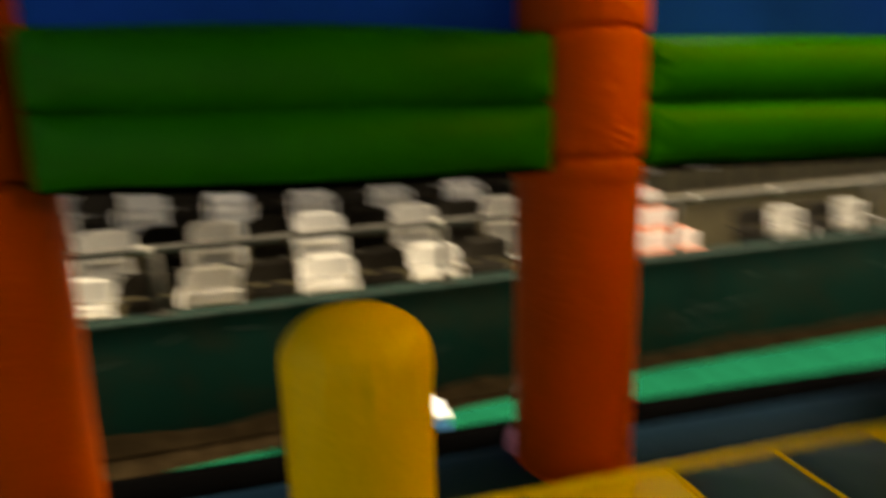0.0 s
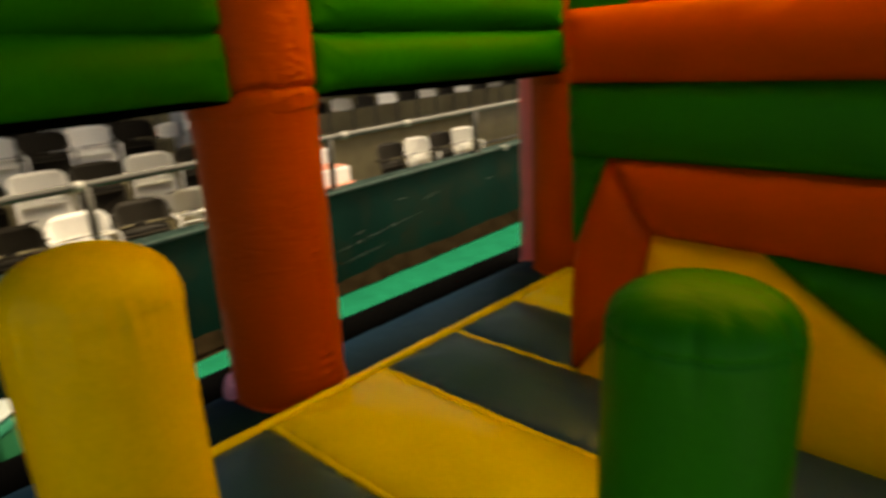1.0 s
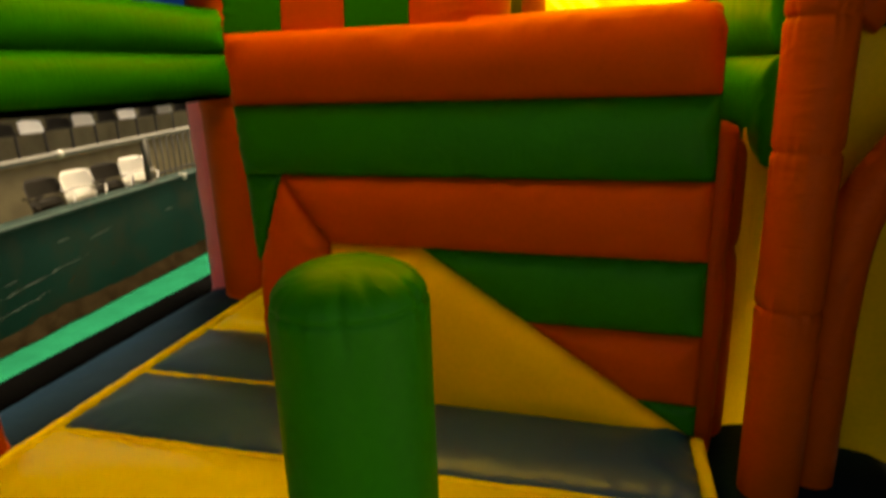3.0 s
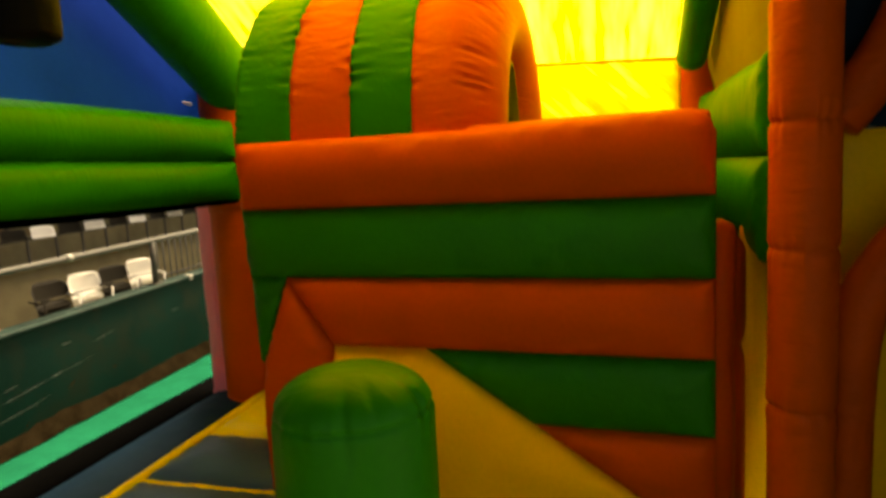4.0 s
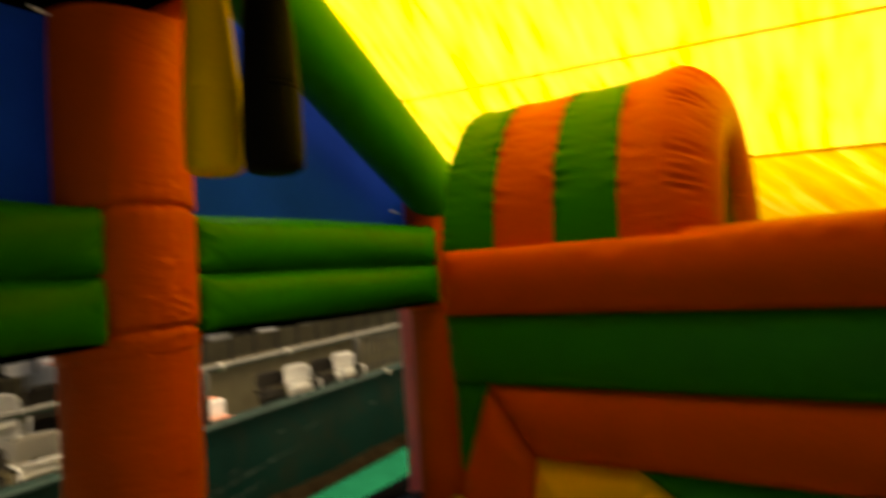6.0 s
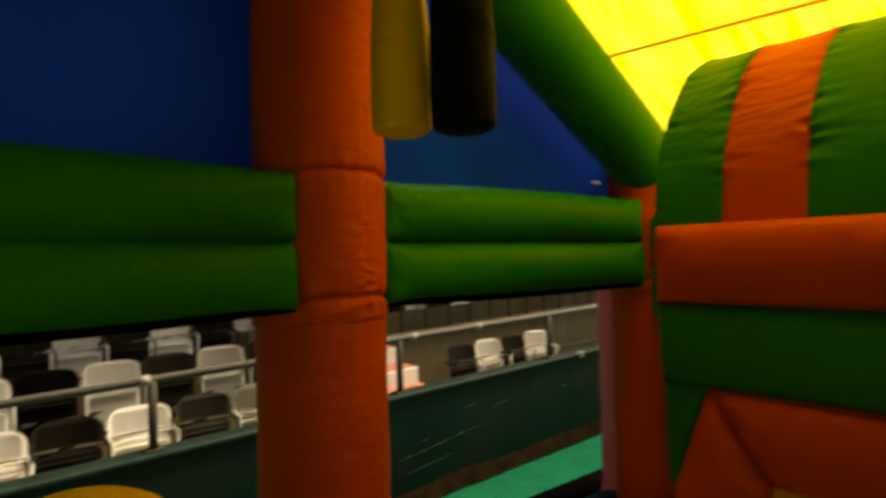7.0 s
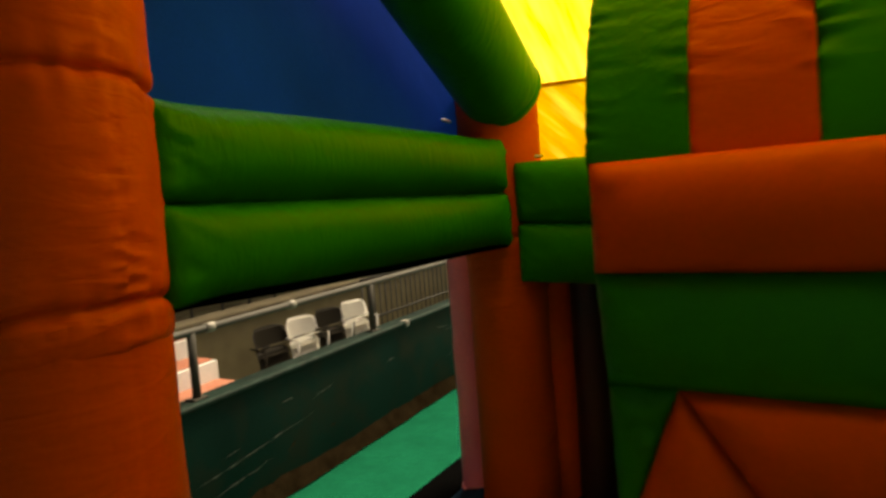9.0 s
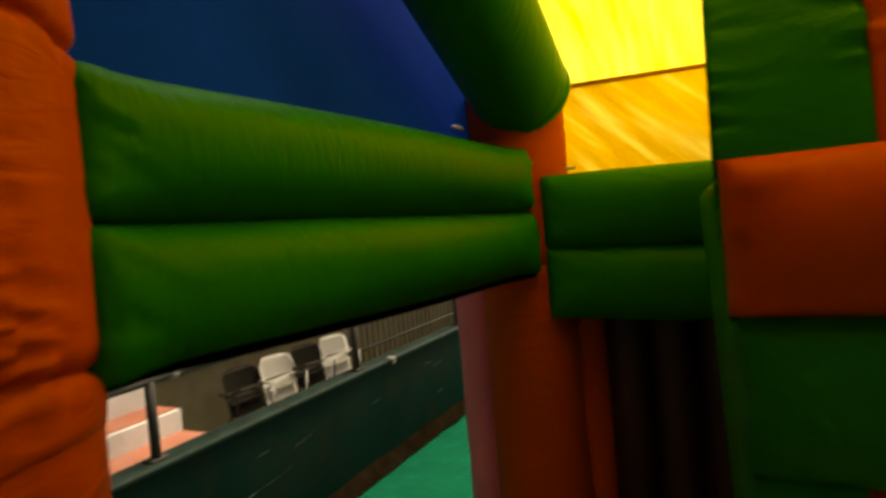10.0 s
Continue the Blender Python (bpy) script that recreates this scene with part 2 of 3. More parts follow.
def lathe_profile(z0, z1, r, creases=(), depth=0.018, width=0.05, top_dome=0.0, r_top=None, step=0.02):
    """Radius by share of height, pinched at the creases."""
    out = []
    n = max(8, int((z1 - z0) / step))
    for i in range(n + 1):
        z = z0 + (z1 - z0) * i / n
        k = r if r_top is None else r + (r_top - r) * (z - z0) / (z1 - z0)
        for c in creases:
            k -= depth * math.exp(-abs(z - c) / width)
        k -= 0.6 * depth * math.exp(-abs(z - z0) / width)
        if top_dome and z > z1 - top_dome:
            q = (z - (z1 - top_dome)) / top_dome
            k *= max(0.02, (1 - q ** 2.6)) ** 0.5
        out.append(((z - z0) / (z1 - z0), k))
    return out


def box_bm(x0, x1, y0, y1, z0, z1, bevel=0.0, seg=2):
    bm = bmesh.new()
    bmesh.ops.create_cube(bm, size=1.0)
    for v in bm.verts:
        v.co = Vector((x0 + (v.co.x + 0.5) * (x1 - x0), y0 + (v.co.y + 0.5) * (y1 - y0), z0 + (v.co.z + 0.5) * (z1 - z0)))
    if bevel:
        bmesh.ops.bevel(bm, geom=bm.edges[:], offset=bevel, segments=seg, profile=0.6, affect="EDGES", clamp_overlap=True)
    return bm


def edge_distance(p, poly):
    best = 9.0
    for a, b in zip(poly, poly[1:] + poly[:1]):
        a, b = Vector(a), Vector(b)
        ab = b - a
        s = max(0.0, min(1.0, (p - a).dot(ab) / ab.length_squared))
        best = min(best, (p - a - ab * s).length)
    return best


def pad(poly, origin, u, v, bulge, reach, depth, step=0.04, seed=0.0, pucker=0.011):
    """An inflated pad over a flat outline: bulging by up to bulge within reach of its edges, with skirts that run back by depth."""
    origin, u, v = Vector(origin), Vector(u), Vector(v)
    n = u.cross(v).normalized()
    bm = bmesh.new()
    bm.faces.new([bm.verts.new((a, b, 0)) for a, b in poly])
    lo = [min(p[k] for p in poly) for k in (0, 1)]
    hi = [max(p[k] for p in poly) for k in (0, 1)]
    for k in (0, 1):
        m = max(2, int((hi[k] - lo[k]) / step))
        for i in range(1, m):
            co, no = [0, 0, 0], [0, 0, 0]
            co[k], no[k] = lo[k] + (hi[k] - lo[k]) * i / m, 1
            bmesh.ops.bisect_plane(bm, geom=bm.verts[:] + bm.edges[:] + bm.faces[:], plane_co=co, plane_no=no)
    flat_poly = [tuple(p) for p in poly]
    rim = [e for e in bm.edges if e.is_boundary]
    ext = bmesh.ops.extrude_edge_only(bm, edges=rim)
    back = {g for g in ext["geom"] if isinstance(g, bmesh.types.BMVert)}
    for w in bm.verts:
        p = Vector((w.co.x, w.co.y))
        if w in back:
            h = -depth
        else:
            d = min(1.0, edge_distance(p, flat_poly) / reach)
            h = bulge * math.sqrt(max(0.0, 1 - (1 - d) ** 2))
            e = edge_distance(p, flat_poly)
            h += 0.0025 * d * noise.noise(Vector((p.x * 4 + seed, p.y * 9, seed)))
            h += pucker * math.exp(-((e - 0.03) / 0.03) ** 2) * noise.noise(Vector((p.x * 22 + seed, p.y * 22, seed)))
        w.co = origin + u * p.x + v * p.y + n * h
    return bm


# ---- ground and stand: the pitch side falls gently towards -y ----
FALL = 0.028


def fall(y):
    return FALL * (y - 3.5)


def lean(bm):
    for v in bm.verts:
        v.co.z += fall(v.co.y)
    return bm


ground = part("ground", lean(box_bm(-60, 60, -60, 60, -1.2, -0.72)), GROUND, smooth=False)
tagged(ground, "pale worn asphalt ground that reaches the horizon", "ground", kind="structure")
tagged(part("dirt_strip", lean(box_bm(-2.48, -1.3, -8, 16, -0.73, -0.712)), DIRT, smooth=False), "strip of bare brown dirt beside the barrier", "dirt", kind="structure")
bm = bmesh.new()
nx, ny = 8, 90
grid = []
for i in range(nx + 1):
    row = []
    for j in range(ny + 1):
        y = -6 + 20 * j / ny
        far = -2.44 + (0.07 * max(0.0, 3.5 - y) if y > 1.4 else 0.147 + 0.085 * (1.4 - y))
        row.append(bm.verts.new((far + (-0.17 - far) * i / nx, y, -0.700 + fall(y) + 0.010 * noise.noise(Vector((i * 0.8, j * 0.5, 0))))))
    grid.append(row)
for i in range(nx):
    for j in range(ny):
        bm.faces.new((grid[i][j], grid[i + 1][j], grid[i + 1][j + 1], grid[i][j + 1]))
tagged(part("groundsheet", bm, TURF), "bright green groundsheet laid along the foot of the barrier", "groundsheet", kind="structure")

barrier = part("barrier_wall", lean(box_bm(-2.62, -2.47, -8, 16, -0.78, 0.25, 0.015)), BARRIER)
tagged(barrier, "dark green painted pitch barrier with scuffs and scratches", "barrier", kind="structure")
tagged(part("barrier_coping", lean(box_bm(-2.64, -2.43, -8, 16, 0.25, 0.29, 0.012)), COPING), "dark green rounded coping on the barrier", "coping", kind="structure")

bm = bmesh.new()
rows = []
for j in range(241):
    y = -6 + 20 * j / 240
    h = 0.15 + 0.08 * noise.noise(Vector((y * 1.3, 0, 0))) + 0.03 * noise.noise(Vector((y * 9, 4, 0)))
    rows.append([bm.verts.new(p) for p in ((-2.475, y, -0.70 + h), (-2.455, y, -0.70 + 0.8 * h), (-2.40 - 0.03 * noise.noise(Vector((y * 3, 1, 1))), y, -0.688))])
for a, b in zip(rows, rows[1:]):
    for i in range(2):
        bm.faces.new((a[i], a[i + 1], b[i + 1], b[i]))
tagged(part("dirt_bank", lean(bm), DIRT), "brown dirt washed up along the barrier's foot", "dirt", kind="structure")
for k, (ya, za, yb, zb) in enumerate(((3.30, -0.30, 4.60, -0.165), (3.5, -0.42, 4.1, -0.36), (0.9, -0.30, 1.5, -0.22), (4.6, -0.05, 4.9, 0.0), (2.7, -0.2, 3.1, -0.16))):
    bm = bmesh.new()
    rows = []
    for j in range(31):
        q = j / 30
        w = 0.010 * max(0.02, 0.35 + 1.3 * noise.noise(Vector((q * 17, k, 0)))) * math.sin(math.pi * (0.03 + 0.94 * q))
        y, z = ya + (yb - ya) * q, za + (zb - za) * q + 0.012 * noise.noise(Vector((q * 5, k, 3)))
        rows.append([bm.verts.new((-2.4685, y, z - w)), bm.verts.new((-2.4685, y, z + w))])
    for a, b in zip(rows, rows[1:]):
        bm.faces.new((a[0], a[1], b[1], b[0]))
    part("scratch", lean(bm), SCUFF, barrier)
for k in range(26):
    y, z = random.uniform(-1.5, 7.0), random.uniform(-0.62, 0.15)
    run, rise = random.uniform(0.05, 0.32), random.uniform(-0.03, 0.10)
    low = z < -0.35
    bm = bmesh.new()
    rows = []
    for j in range(13):
        q = j / 12
        w = random.uniform(0.002, 0.006 if not low else 0.012) * math.sin(math.pi * (0.04 + 0.92 * q))
        rows.append([bm.verts.new((-2.4687, y + run * q, z + rise * q - w)), bm.verts.new((-2.4687, y + run * q, z + rise * q + w))])
    for a, c in zip(rows, rows[1:]):
        bm.faces.new((a[0], a[1], c[1], c[0]))
    part("scuff", lean(bm), RUST if low else SCUFF, barrier)
ROWS = 6
for k in range(ROWS):
    x1 = -2.66 - 0.80 * k - (0.0 if k == 0 else 0.25)
    x0 = -2.66 - 0.80 * (k + 1) - 0.25
    z = -0.105 + 0.255 * k
    y1 = 3.15 if k == 1 else 26
    tagged(part("terrace_step", lean(box_bm(x0, x1, -12, y1, -0.9, z, 0.01)), CONCRETE, smooth=False), "pale worn concrete terrace step", "terrace step", "terrace", "structure")
tagged(part("tier_wall", lean(box_bm(-4.52, -4.30, 4.35, 26, -0.72, 0.45, 0.01)), CONCRETE, smooth=False), "stained concrete wall below the upper seat rows", "wall", kind="structure")
tagged(part("tier_ledge", lean(box_bm(-4.55, -4.25, 4.33, 26, 0.45, 0.49, 0.012)), LEDGE, smooth=False), "pale concrete ledge on the wall below the seats", "ledge", kind="structure")
tagged(part("stand_back_wall", box_bm(-8.3, -8.0, -12, 26, -0.72, 3.6), CONCRETE, smooth=False), "pale concrete back wall of the stand", "wall", kind="structure")

# Slab added out of view, only to keep sun and sky off the seats.
tagged(part("stand_shade_slab", box_bm(-9.5, -3.2, -14, 27, 5.6, 5.75), DARKSTEEL, smooth=False), "unseen slab added over the stand to shade it", "roof", kind="structure")


def bent(profile, w0, w1, dish, thick):
    """A moulded plastic shell: a profile of (forward, up), as wide as w0 below and w1 above, dished across."""
    bm = bmesh.new()
    rows, m = [], len(profile) - 1
    for i, (px, pz) in enumerate(profile):
        w = w0 + (w1 - w0) * (i / m) ** 2
        rows.append([bm.verts.new((px + dish * (j / 4) ** 2, j / 4 * w, pz - 0.05 * max(0, i / m - 0.6) * (abs(j) / 4) ** 3 * 2)) for j in range(-4, 5)])
    for a, b in zip(rows, rows[1:]):
        for i in range(8):
            bm.faces.new((a[i], a[i + 1], b[i + 1], b[i]))
    bmesh.ops.solidify(bm, geom=bm.faces[:], thickness=thick)
    return bm


def shell_bm(w, z0, z1, r, lean_back, dish, thick, low_r=0.03):
    """A moulded plate with rounded corners, dished across, that leans back as it rises and rolls over at its top edge."""
    bm = bmesh.new()
    rows, m = [], 18
    for i in range(m + 1):
        q = i / m
        z = z0 + (z1 - z0) * q
        half = w
        if z1 - z < r:
            half -= r - math.sqrt(max(0.0, r * r - (r - (z1 - z)) ** 2))
        if z - z0 < low_r:
            half -= low_r - math.sqrt(max(0.0, low_r ** 2 - (low_r - (z - z0)) ** 2))
        roll = 0.045 * max(0.0, (q - 0.86) / 0.14) ** 2
        rows.append([bm.verts.new((-lean_back * q - roll + dish * (j / 5) ** 2, j / 5 * half, z)) for j in range(-5, 6)])
    for a, b in zip(rows, rows[1:]):
        for i in range(10):
            bm.faces.new((a[i], a[i + 1], b[i + 1], b[i]))
    bmesh.ops.solidify(bm, geom=bm.faces[:], thickness=thick)
    return bm


def shift(bm, x):
    for v in bm.verts:
        v.co.x += x
    return bm


def seat(shell, label):
    """A tip-up seat that faces +x: a tall back, and below a gap with a steel bar its pan, folded up in front of the back."""
    s = thing("stadium_seat", label, "seat", "stadium seats")
    part("backrest", shell_bm(0.224, 0.305, 0.485, 0.09, 0.04, 0.035, 0.020, 0.012), shell, s)
    part("seat_pan", shift(shell_bm(0.208, -0.06, 0.272, 0.035, 0.06, -0.015, 0.035, 0.06), 0.10), shell, s)
    part("pan_rib", shift(shell_bm(0.19, 0.205, 0.222, 0.006, 0.0, -0.012, 0.012, 0.006), 0.085), shell, s)
    part("bolt", tube((0.118, 0, 0.02), (0.142, 0, 0.02), [(0, 0.014), (0.8, 0.014), (1, 0.008)], 10), DARKSTEEL, s)
    part("bracket", box_bm(0.0, 0.07, -0.19, 0.19, 0.06, 0.10, 0.008), DARKSTEEL, s)
    part("cross_bar", tube((0.045, -0.228, 0.290), (0.045, 0.228, 0.290), [(0, 0.007), (1, 0.007)], 8), shell, s)
    for y in (-0.228, 0.228):
        part("arm", tube((-0.02, y, 0.315), (0.17, y, 0.285), [(0, 0.010), (1, 0.010)], 8), shell, s)
        part("leg", tube((0.165, y, 0.288), (0.12, y, -0.095), [(0, 0.010), (1, 0.010)], 8), shell, s)
    part("foot", box_bm(-0.07, 0.03, -0.03, 0.03, -0.20, 0.10, 0.006), DARKSTEEL, s)
    part("spine", box_bm(-0.075, -0.05, -0.05, 0.05, 0.08, 0.38, 0.006), DARKSTEEL, s)
    return s


def seat_back(shell, label):
    """A low seat back on a steel post, as in the upper row of the far block."""
    s = thing("seat_back", label, "seat", "low seat backs")
    part("backrest", bent([(0.02, 0.30), (0.012, 0.36), (0.0, 0.42), (-0.015, 0.455), (-0.035, 0.46)], 0.175, 0.155, 0.03, 0.018), shell, s)
    part("post", box_bm(-0.012, 0.012, 0.197, 0.223, -0.10, 0.34, 0.004), DARKSTEEL, s)
    part("bracket", box_bm(-0.01, 0.01, -0.17, 0.20, 0.30, 0.325, 0.004), DARKSTEEL, s)
    return s


first = {}


def place_seat(x, y, z, dark, low=False):
    m = pose(x, y, z + fall(y), 0, random.uniform(-2, 2), random.uniform(-2, 2))
    key = (dark, low)
    if key in first:
        copy_thing(first[key], m)
    elif low:
        first[key] = seat_back(DARKSEAT if dark else WHITESEAT, "dark grey plastic low seat back on a steel post" if dark else "white plastic low seat back on a steel post")
        first[key].matrix_basis = m
    else:
        first[key] = seat(DARKSEAT if dark else WHITESEAT, "dark grey plastic tip-up stadium seat" if dark else "white plastic tip-up stadium seat on a terrace step")
        first[key].matrix_basis = m


for k in range(ROWS):
    for i in range(-16, 30):
        y = 1.53 + 0.47 * i if k < 2 else 1.25 + 0.42 * i
        if k > 1 and y < 3.0:
            y += 0.17
        if y > 3.0 and k < 2:
            continue
        if y < -5 and k > 2:
            continue
        place_seat(-3.14 - 0.80 * k, y, -0.015 + 0.255 * k - (0.045 if k > 1 and y > 3.0 else 0.0), i % 2, k > 1 and y > 3.0)
for i in range(4):
    place_seat(-3.30, 4.98 + 0.43 * i, -0.03, 1 - i % 2)

# steps of the stairway between the seat blocks
for k in range(6):
    st = thing("stair_step", "concrete stair step with red tread and white riser", "stair step", "stairway steps")
    part("riser", lean(box_bm(-3.25 - 0.34 * k, -2.90 - 0.34 * k, 3.2, 4.3, -0.175, -0.02 + 0.17 * (k + 1), 0.008)), WHITESTEP, st)
    part("tread", lean(box_bm(-3.23 - 0.34 * k, -2.94 - 0.34 * k, 3.22, 4.28, -0.02 + 0.17 * (k + 1), -0.005 + 0.17 * (k + 1), 0.004)), REDSTEP, st)

# bar fence past the short block of seats
fence = thing("bar_fence", "grey steel fence of upright bars on the terrace", "fence")
for z in (0.12, 0.62):
    part("fence_rail", lean(tube((-3.5, 6.7, z), (-3.5, 12.0, z), [(0, 0.018), (1, 0.018)], 8)), STEEL, fence)
for i in range(44):
    part("fence_bar", lean(tube((-3.5, 6.72 + 0.12 * i, -0.175), (-3.5, 6.72 + 0.12 * i, 0.66), [(0, 0.011), (1, 0.011)], 6)), STEEL, fence)

# handrail on the barrier
rail = thing("handrail", "grey galvanised tubular handrail on posts above the barrier", "handrail")
part("rail", lean(tube((-2.54, -8, 0.765), (-2.54, 16, 0.765), [(0, 0.028), (1, 0.028)], 12)), STEEL, rail)
for i in range(-5, 6):
    y = 3.53 + 2.08 * i
    part("post", lean(tube((-2.54, y, 0.27), (-2.54, y, 0.76), [(0, 0.03), (1, 0.03)], 12)), DARKSTEEL, rail)
    part("post_foot", lean(box_bm(-2.59, -2.49, y - 0.06, y + 0.06, 0.29, 0.305, 0.003)), DARKSTEEL, rail)

for y in (-3.1, -0.7, 1.4, 3.69, 4.52, 7.4, 9.0):
    part("rail_clamp", lean(tube((-2.54, y - 0.035, 0.765), (-2.54, y + 0.035, 0.765), [(0, 0.028), (0.05, 0.037), (0.95, 0.037), (1, 0.028)], 12)), BRIGHTSTEEL, rail)

clip = thing("coping_clip", "small bright steel clip on the barrier's coping", "clip")
part("plate", lean(box_bm(-2.50, -2.42, 6.02, 6.08, 0.288, 0.300, 0.004)), BRIGHTSTEEL, clip)
part("lip", lean(box_bm(-2.43, -2.417, 6.02, 6.08, 0.24, 0.298, 0.004)), BRIGHTSTEEL, clip)

# ---- inflatable castle ----
def gathered(bm, amp):
    """Small waves along a sewn cord."""
    for v in bm.verts:
        v.co.z += amp * noise.noise(Vector((v.co.x * 11, v.co.y * 11, 0)))
        v.co.x += 0.6 * amp * noise.noise(Vector((v.co.y * 8, 3, round(v.co.x))))
        v.co.y += 0.6 * amp * noise.noise(Vector((v.co.x * 8, 7, round(v.co.y * 3))))
    return bm


BED_X0, BED_X1 = 0.0, 2.58
ALONG = [(q / 70, 0.017) for q in range(71)]
EDGE = [(q / 90, 0.027) for q in range(91)]
bed = thing("bounce_bed", "blue and yellow striped inflatable bounce bed", "bounce bed")
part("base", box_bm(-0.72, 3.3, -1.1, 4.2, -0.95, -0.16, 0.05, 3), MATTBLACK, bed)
LINES = [-1.0, -0.62, -0.05, 0.55, 1.15, 1.77, 2.30, 2.84, 3.45]
KINDS = [BLUE, BEDYELLOW, BLUE, BLUE, BEDYELLOW, BLUE, BLUE, BEDYELLOW]
for (a, b), m in zip(zip(LINES, LINES[1:]), KINDS):
    poly = [(BED_X0, a), (BED_X1, a), (BED_X1, b), (BED_X0, b)]
    part("stripe_pad", pad(poly, (0, 0, -0.03), (1, 0, 0), (0, 1, 0), 0.085, 0.30, 0.12, 0.045 if a > 2.2 or a < -0.3 else 0.02, a, 0.013), m, bed)
for y in LINES[:-1]:
    part("piping", gathered(tube((BED_X0, y, -0.012), (BED_X1, y, -0.012), ALONG, 10), 0.008), BEDYELLOW, bed)
for x, y in ((BED_X0, 3.47), (BED_X1, 2.16)):
    part("border", gathered(tube((x, -1.0, 0.0), (x, y, 0.0), EDGE, 12), 0.007), BEDYELLOW, bed)
part("border", tube((0, 3.46, 0.0), (BED_X1, 3.46, 0.0), [(0, 0.027), (1, 0.027)], 12), BEDYELLOW, bed)
part("apron", pad([(-0.58, -1.05), (-0.03, -1.05), (-0.03, 4.1), (-0.58, 4.1)], (0, 0, -0.12), (1, 0, 0), (0, 1, 0), 0.07, 0.3, 0.2, 0.08), NAVY, bed)
part("apron", pad([(2.61, -1.05), (3.3, -1.05), (3.3, 4.1), (2.61, 4.1)], (0, 0, -0.12), (1, 0, 0), (0, 1, 0), 0.07, 0.3, 0.2, 0.08), NAVY, bed)
part("apron", pad([(-0.03, 3.49), (2.61, 3.49), (2.61, 4.1), (-0.03, 4.1)], (0, 0, -0.12), (1, 0, 0), (0, 1, 0), 0.07, 0.3, 0.2, 0.08), NAVY, bed)


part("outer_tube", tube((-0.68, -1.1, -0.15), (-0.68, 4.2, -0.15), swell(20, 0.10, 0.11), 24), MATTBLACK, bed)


def ride_up(bm, x, y, seam, creases, lift=0.03):
    """Let the cross seams climb towards the lengthwise seam."""
    for v in bm.verts:
        a = math.atan2(v.co.y - y, v.co.x - x)
        near = max(math.exp(-abs(v.co.z - c) / 0.12) for c in creases)
        v.co.z += near * lift * (math.cos(a - seam) - 0.6 + 0.35 * noise.noise(Vector((math.cos(a) * 3, math.sin(a) * 3, y))))
    return bm


def pillar(x, y, label, top=3.3, r_low=0.27, r_up=0.235, seam=0.14, cr=(1.318, 1.80)):
    p = thing("pillar", label, "pillar", "castle pillars")
    part("lower_tube", ride_up(tube((x, y, -0.12), (x, y, 1.32), lathe_profile(-0.12, 1.325, r_low, (), 0.02, 0.04, 0.03, step=0.009), 120, wob=0.014, seed=x + y, puckers=(0.0, 0.97), amp=0.06, seam=seam), x, y, seam, cr), RED, p)
    part("foot_piping", tube((x, y, -0.075), (x, y, -0.045), [(0, r_low * 0.97), (0.15, r_low * 1.01), (0.5, r_low * 1.025), (0.85, r_low * 1.01), (1, r_low * 0.97)], 64, wob=0.01), RED, p)
    part("upper_tube", ride_up(tube((x, y, 1.22), (x, y, top), lathe_profile(1.22, top, r_up, cr, 0.030, 0.010, step=0.006), 120, wob=0.014, seed=y, puckers=[(c - 1.22) / (top - 1.22) for c in cr], amp=0.07, seam=seam), x, y, seam, cr), RED, p)
    return p


pillar(-0.33, 1.475, "tall red inflatable middle pillar with creased seams", 2.80, 0.264, 0.272)
pillar(-0.38, -0.785, "red inflatable corner pillar at the castle front", 2.58)
pillar(-0.17, 3.66, "red inflatable corner pillar with a pink tube beside it", 2.06, 0.20, 0.207, cr=(1.318,))
pillar(2.73, 3.80, "red inflatable back corner pillar", 2.0, 0.15, 0.115, cr=(1.318,))
pink = thing("pink_tube", "pale pink creased inflatable tube outside the corner pillar", "tube")
part("base_ring", tube((-0.46, 3.75, -0.10), (-0.46, 3.75, -0.07), [(0, 0.1), (0.2, 0.108), (0.8, 0.108), (1, 0.1)], 28), PINK, pink)
part("tube", tube((-0.46, 3.75, -0.12), (-0.465, 3.755, 1.32), lathe_profile(-0.12, 1.32, 0.10, (0.4, 0.8), 0.006, 0.03), 40, wob=0.04, puckers=(0.36, 0.64), amp=0.06), PINK, pink)
flap = thing("pink_flap", "small pink cloth flap at the middle pillar's foot", "flap")
part("flap", tube((-0.46, 1.27, -0.1), (-0.42, 1.255, 0.05), [(0, 0.05), (0.4, 0.06), (0.75, 0.052), (0.93, 0.04), (1, 0.01)], 24, square=4.0, wob=0.35), PALEPINK, flap)
back = thing("back_wall", "red upright tubes closing the castle's back, painted dark for shade", "wall panel")
for i in range(16):
    part("wall_tube", tube((0.03 + 0.185 * i, 3.80, -0.12), (0.03 + 0.185 * i, 3.80, 1.25), lathe_profile(-0.12, 1.25, 0.098, (), 0.01, 0.03), 20, wob=0.02, seed=i), RED if i < 1 else SHADERED, back)
# Unseen tubes added at the front to hold back daylight.
front = thing("front_closing_tubes", "unseen dark red tubes added at the castle's front", "wall panel")
for i in (0, 1, 18):
    part("wall_tube", tube((-0.1 + 0.185 * i, -1.15, -0.12), (-0.1 + 0.185 * i, -1.15, 2.0), lathe_profile(-0.12, 2.0, 0.098, (), 0.01, 0.03), 16, wob=0.02, seed=i), SHADERED, front)
# Added closing tubes out of view; they keep daylight off the lane.
rightw = thing("side_closing_tubes", "unseen dark red tubes added to close the lane's side to daylight", "wall panel")
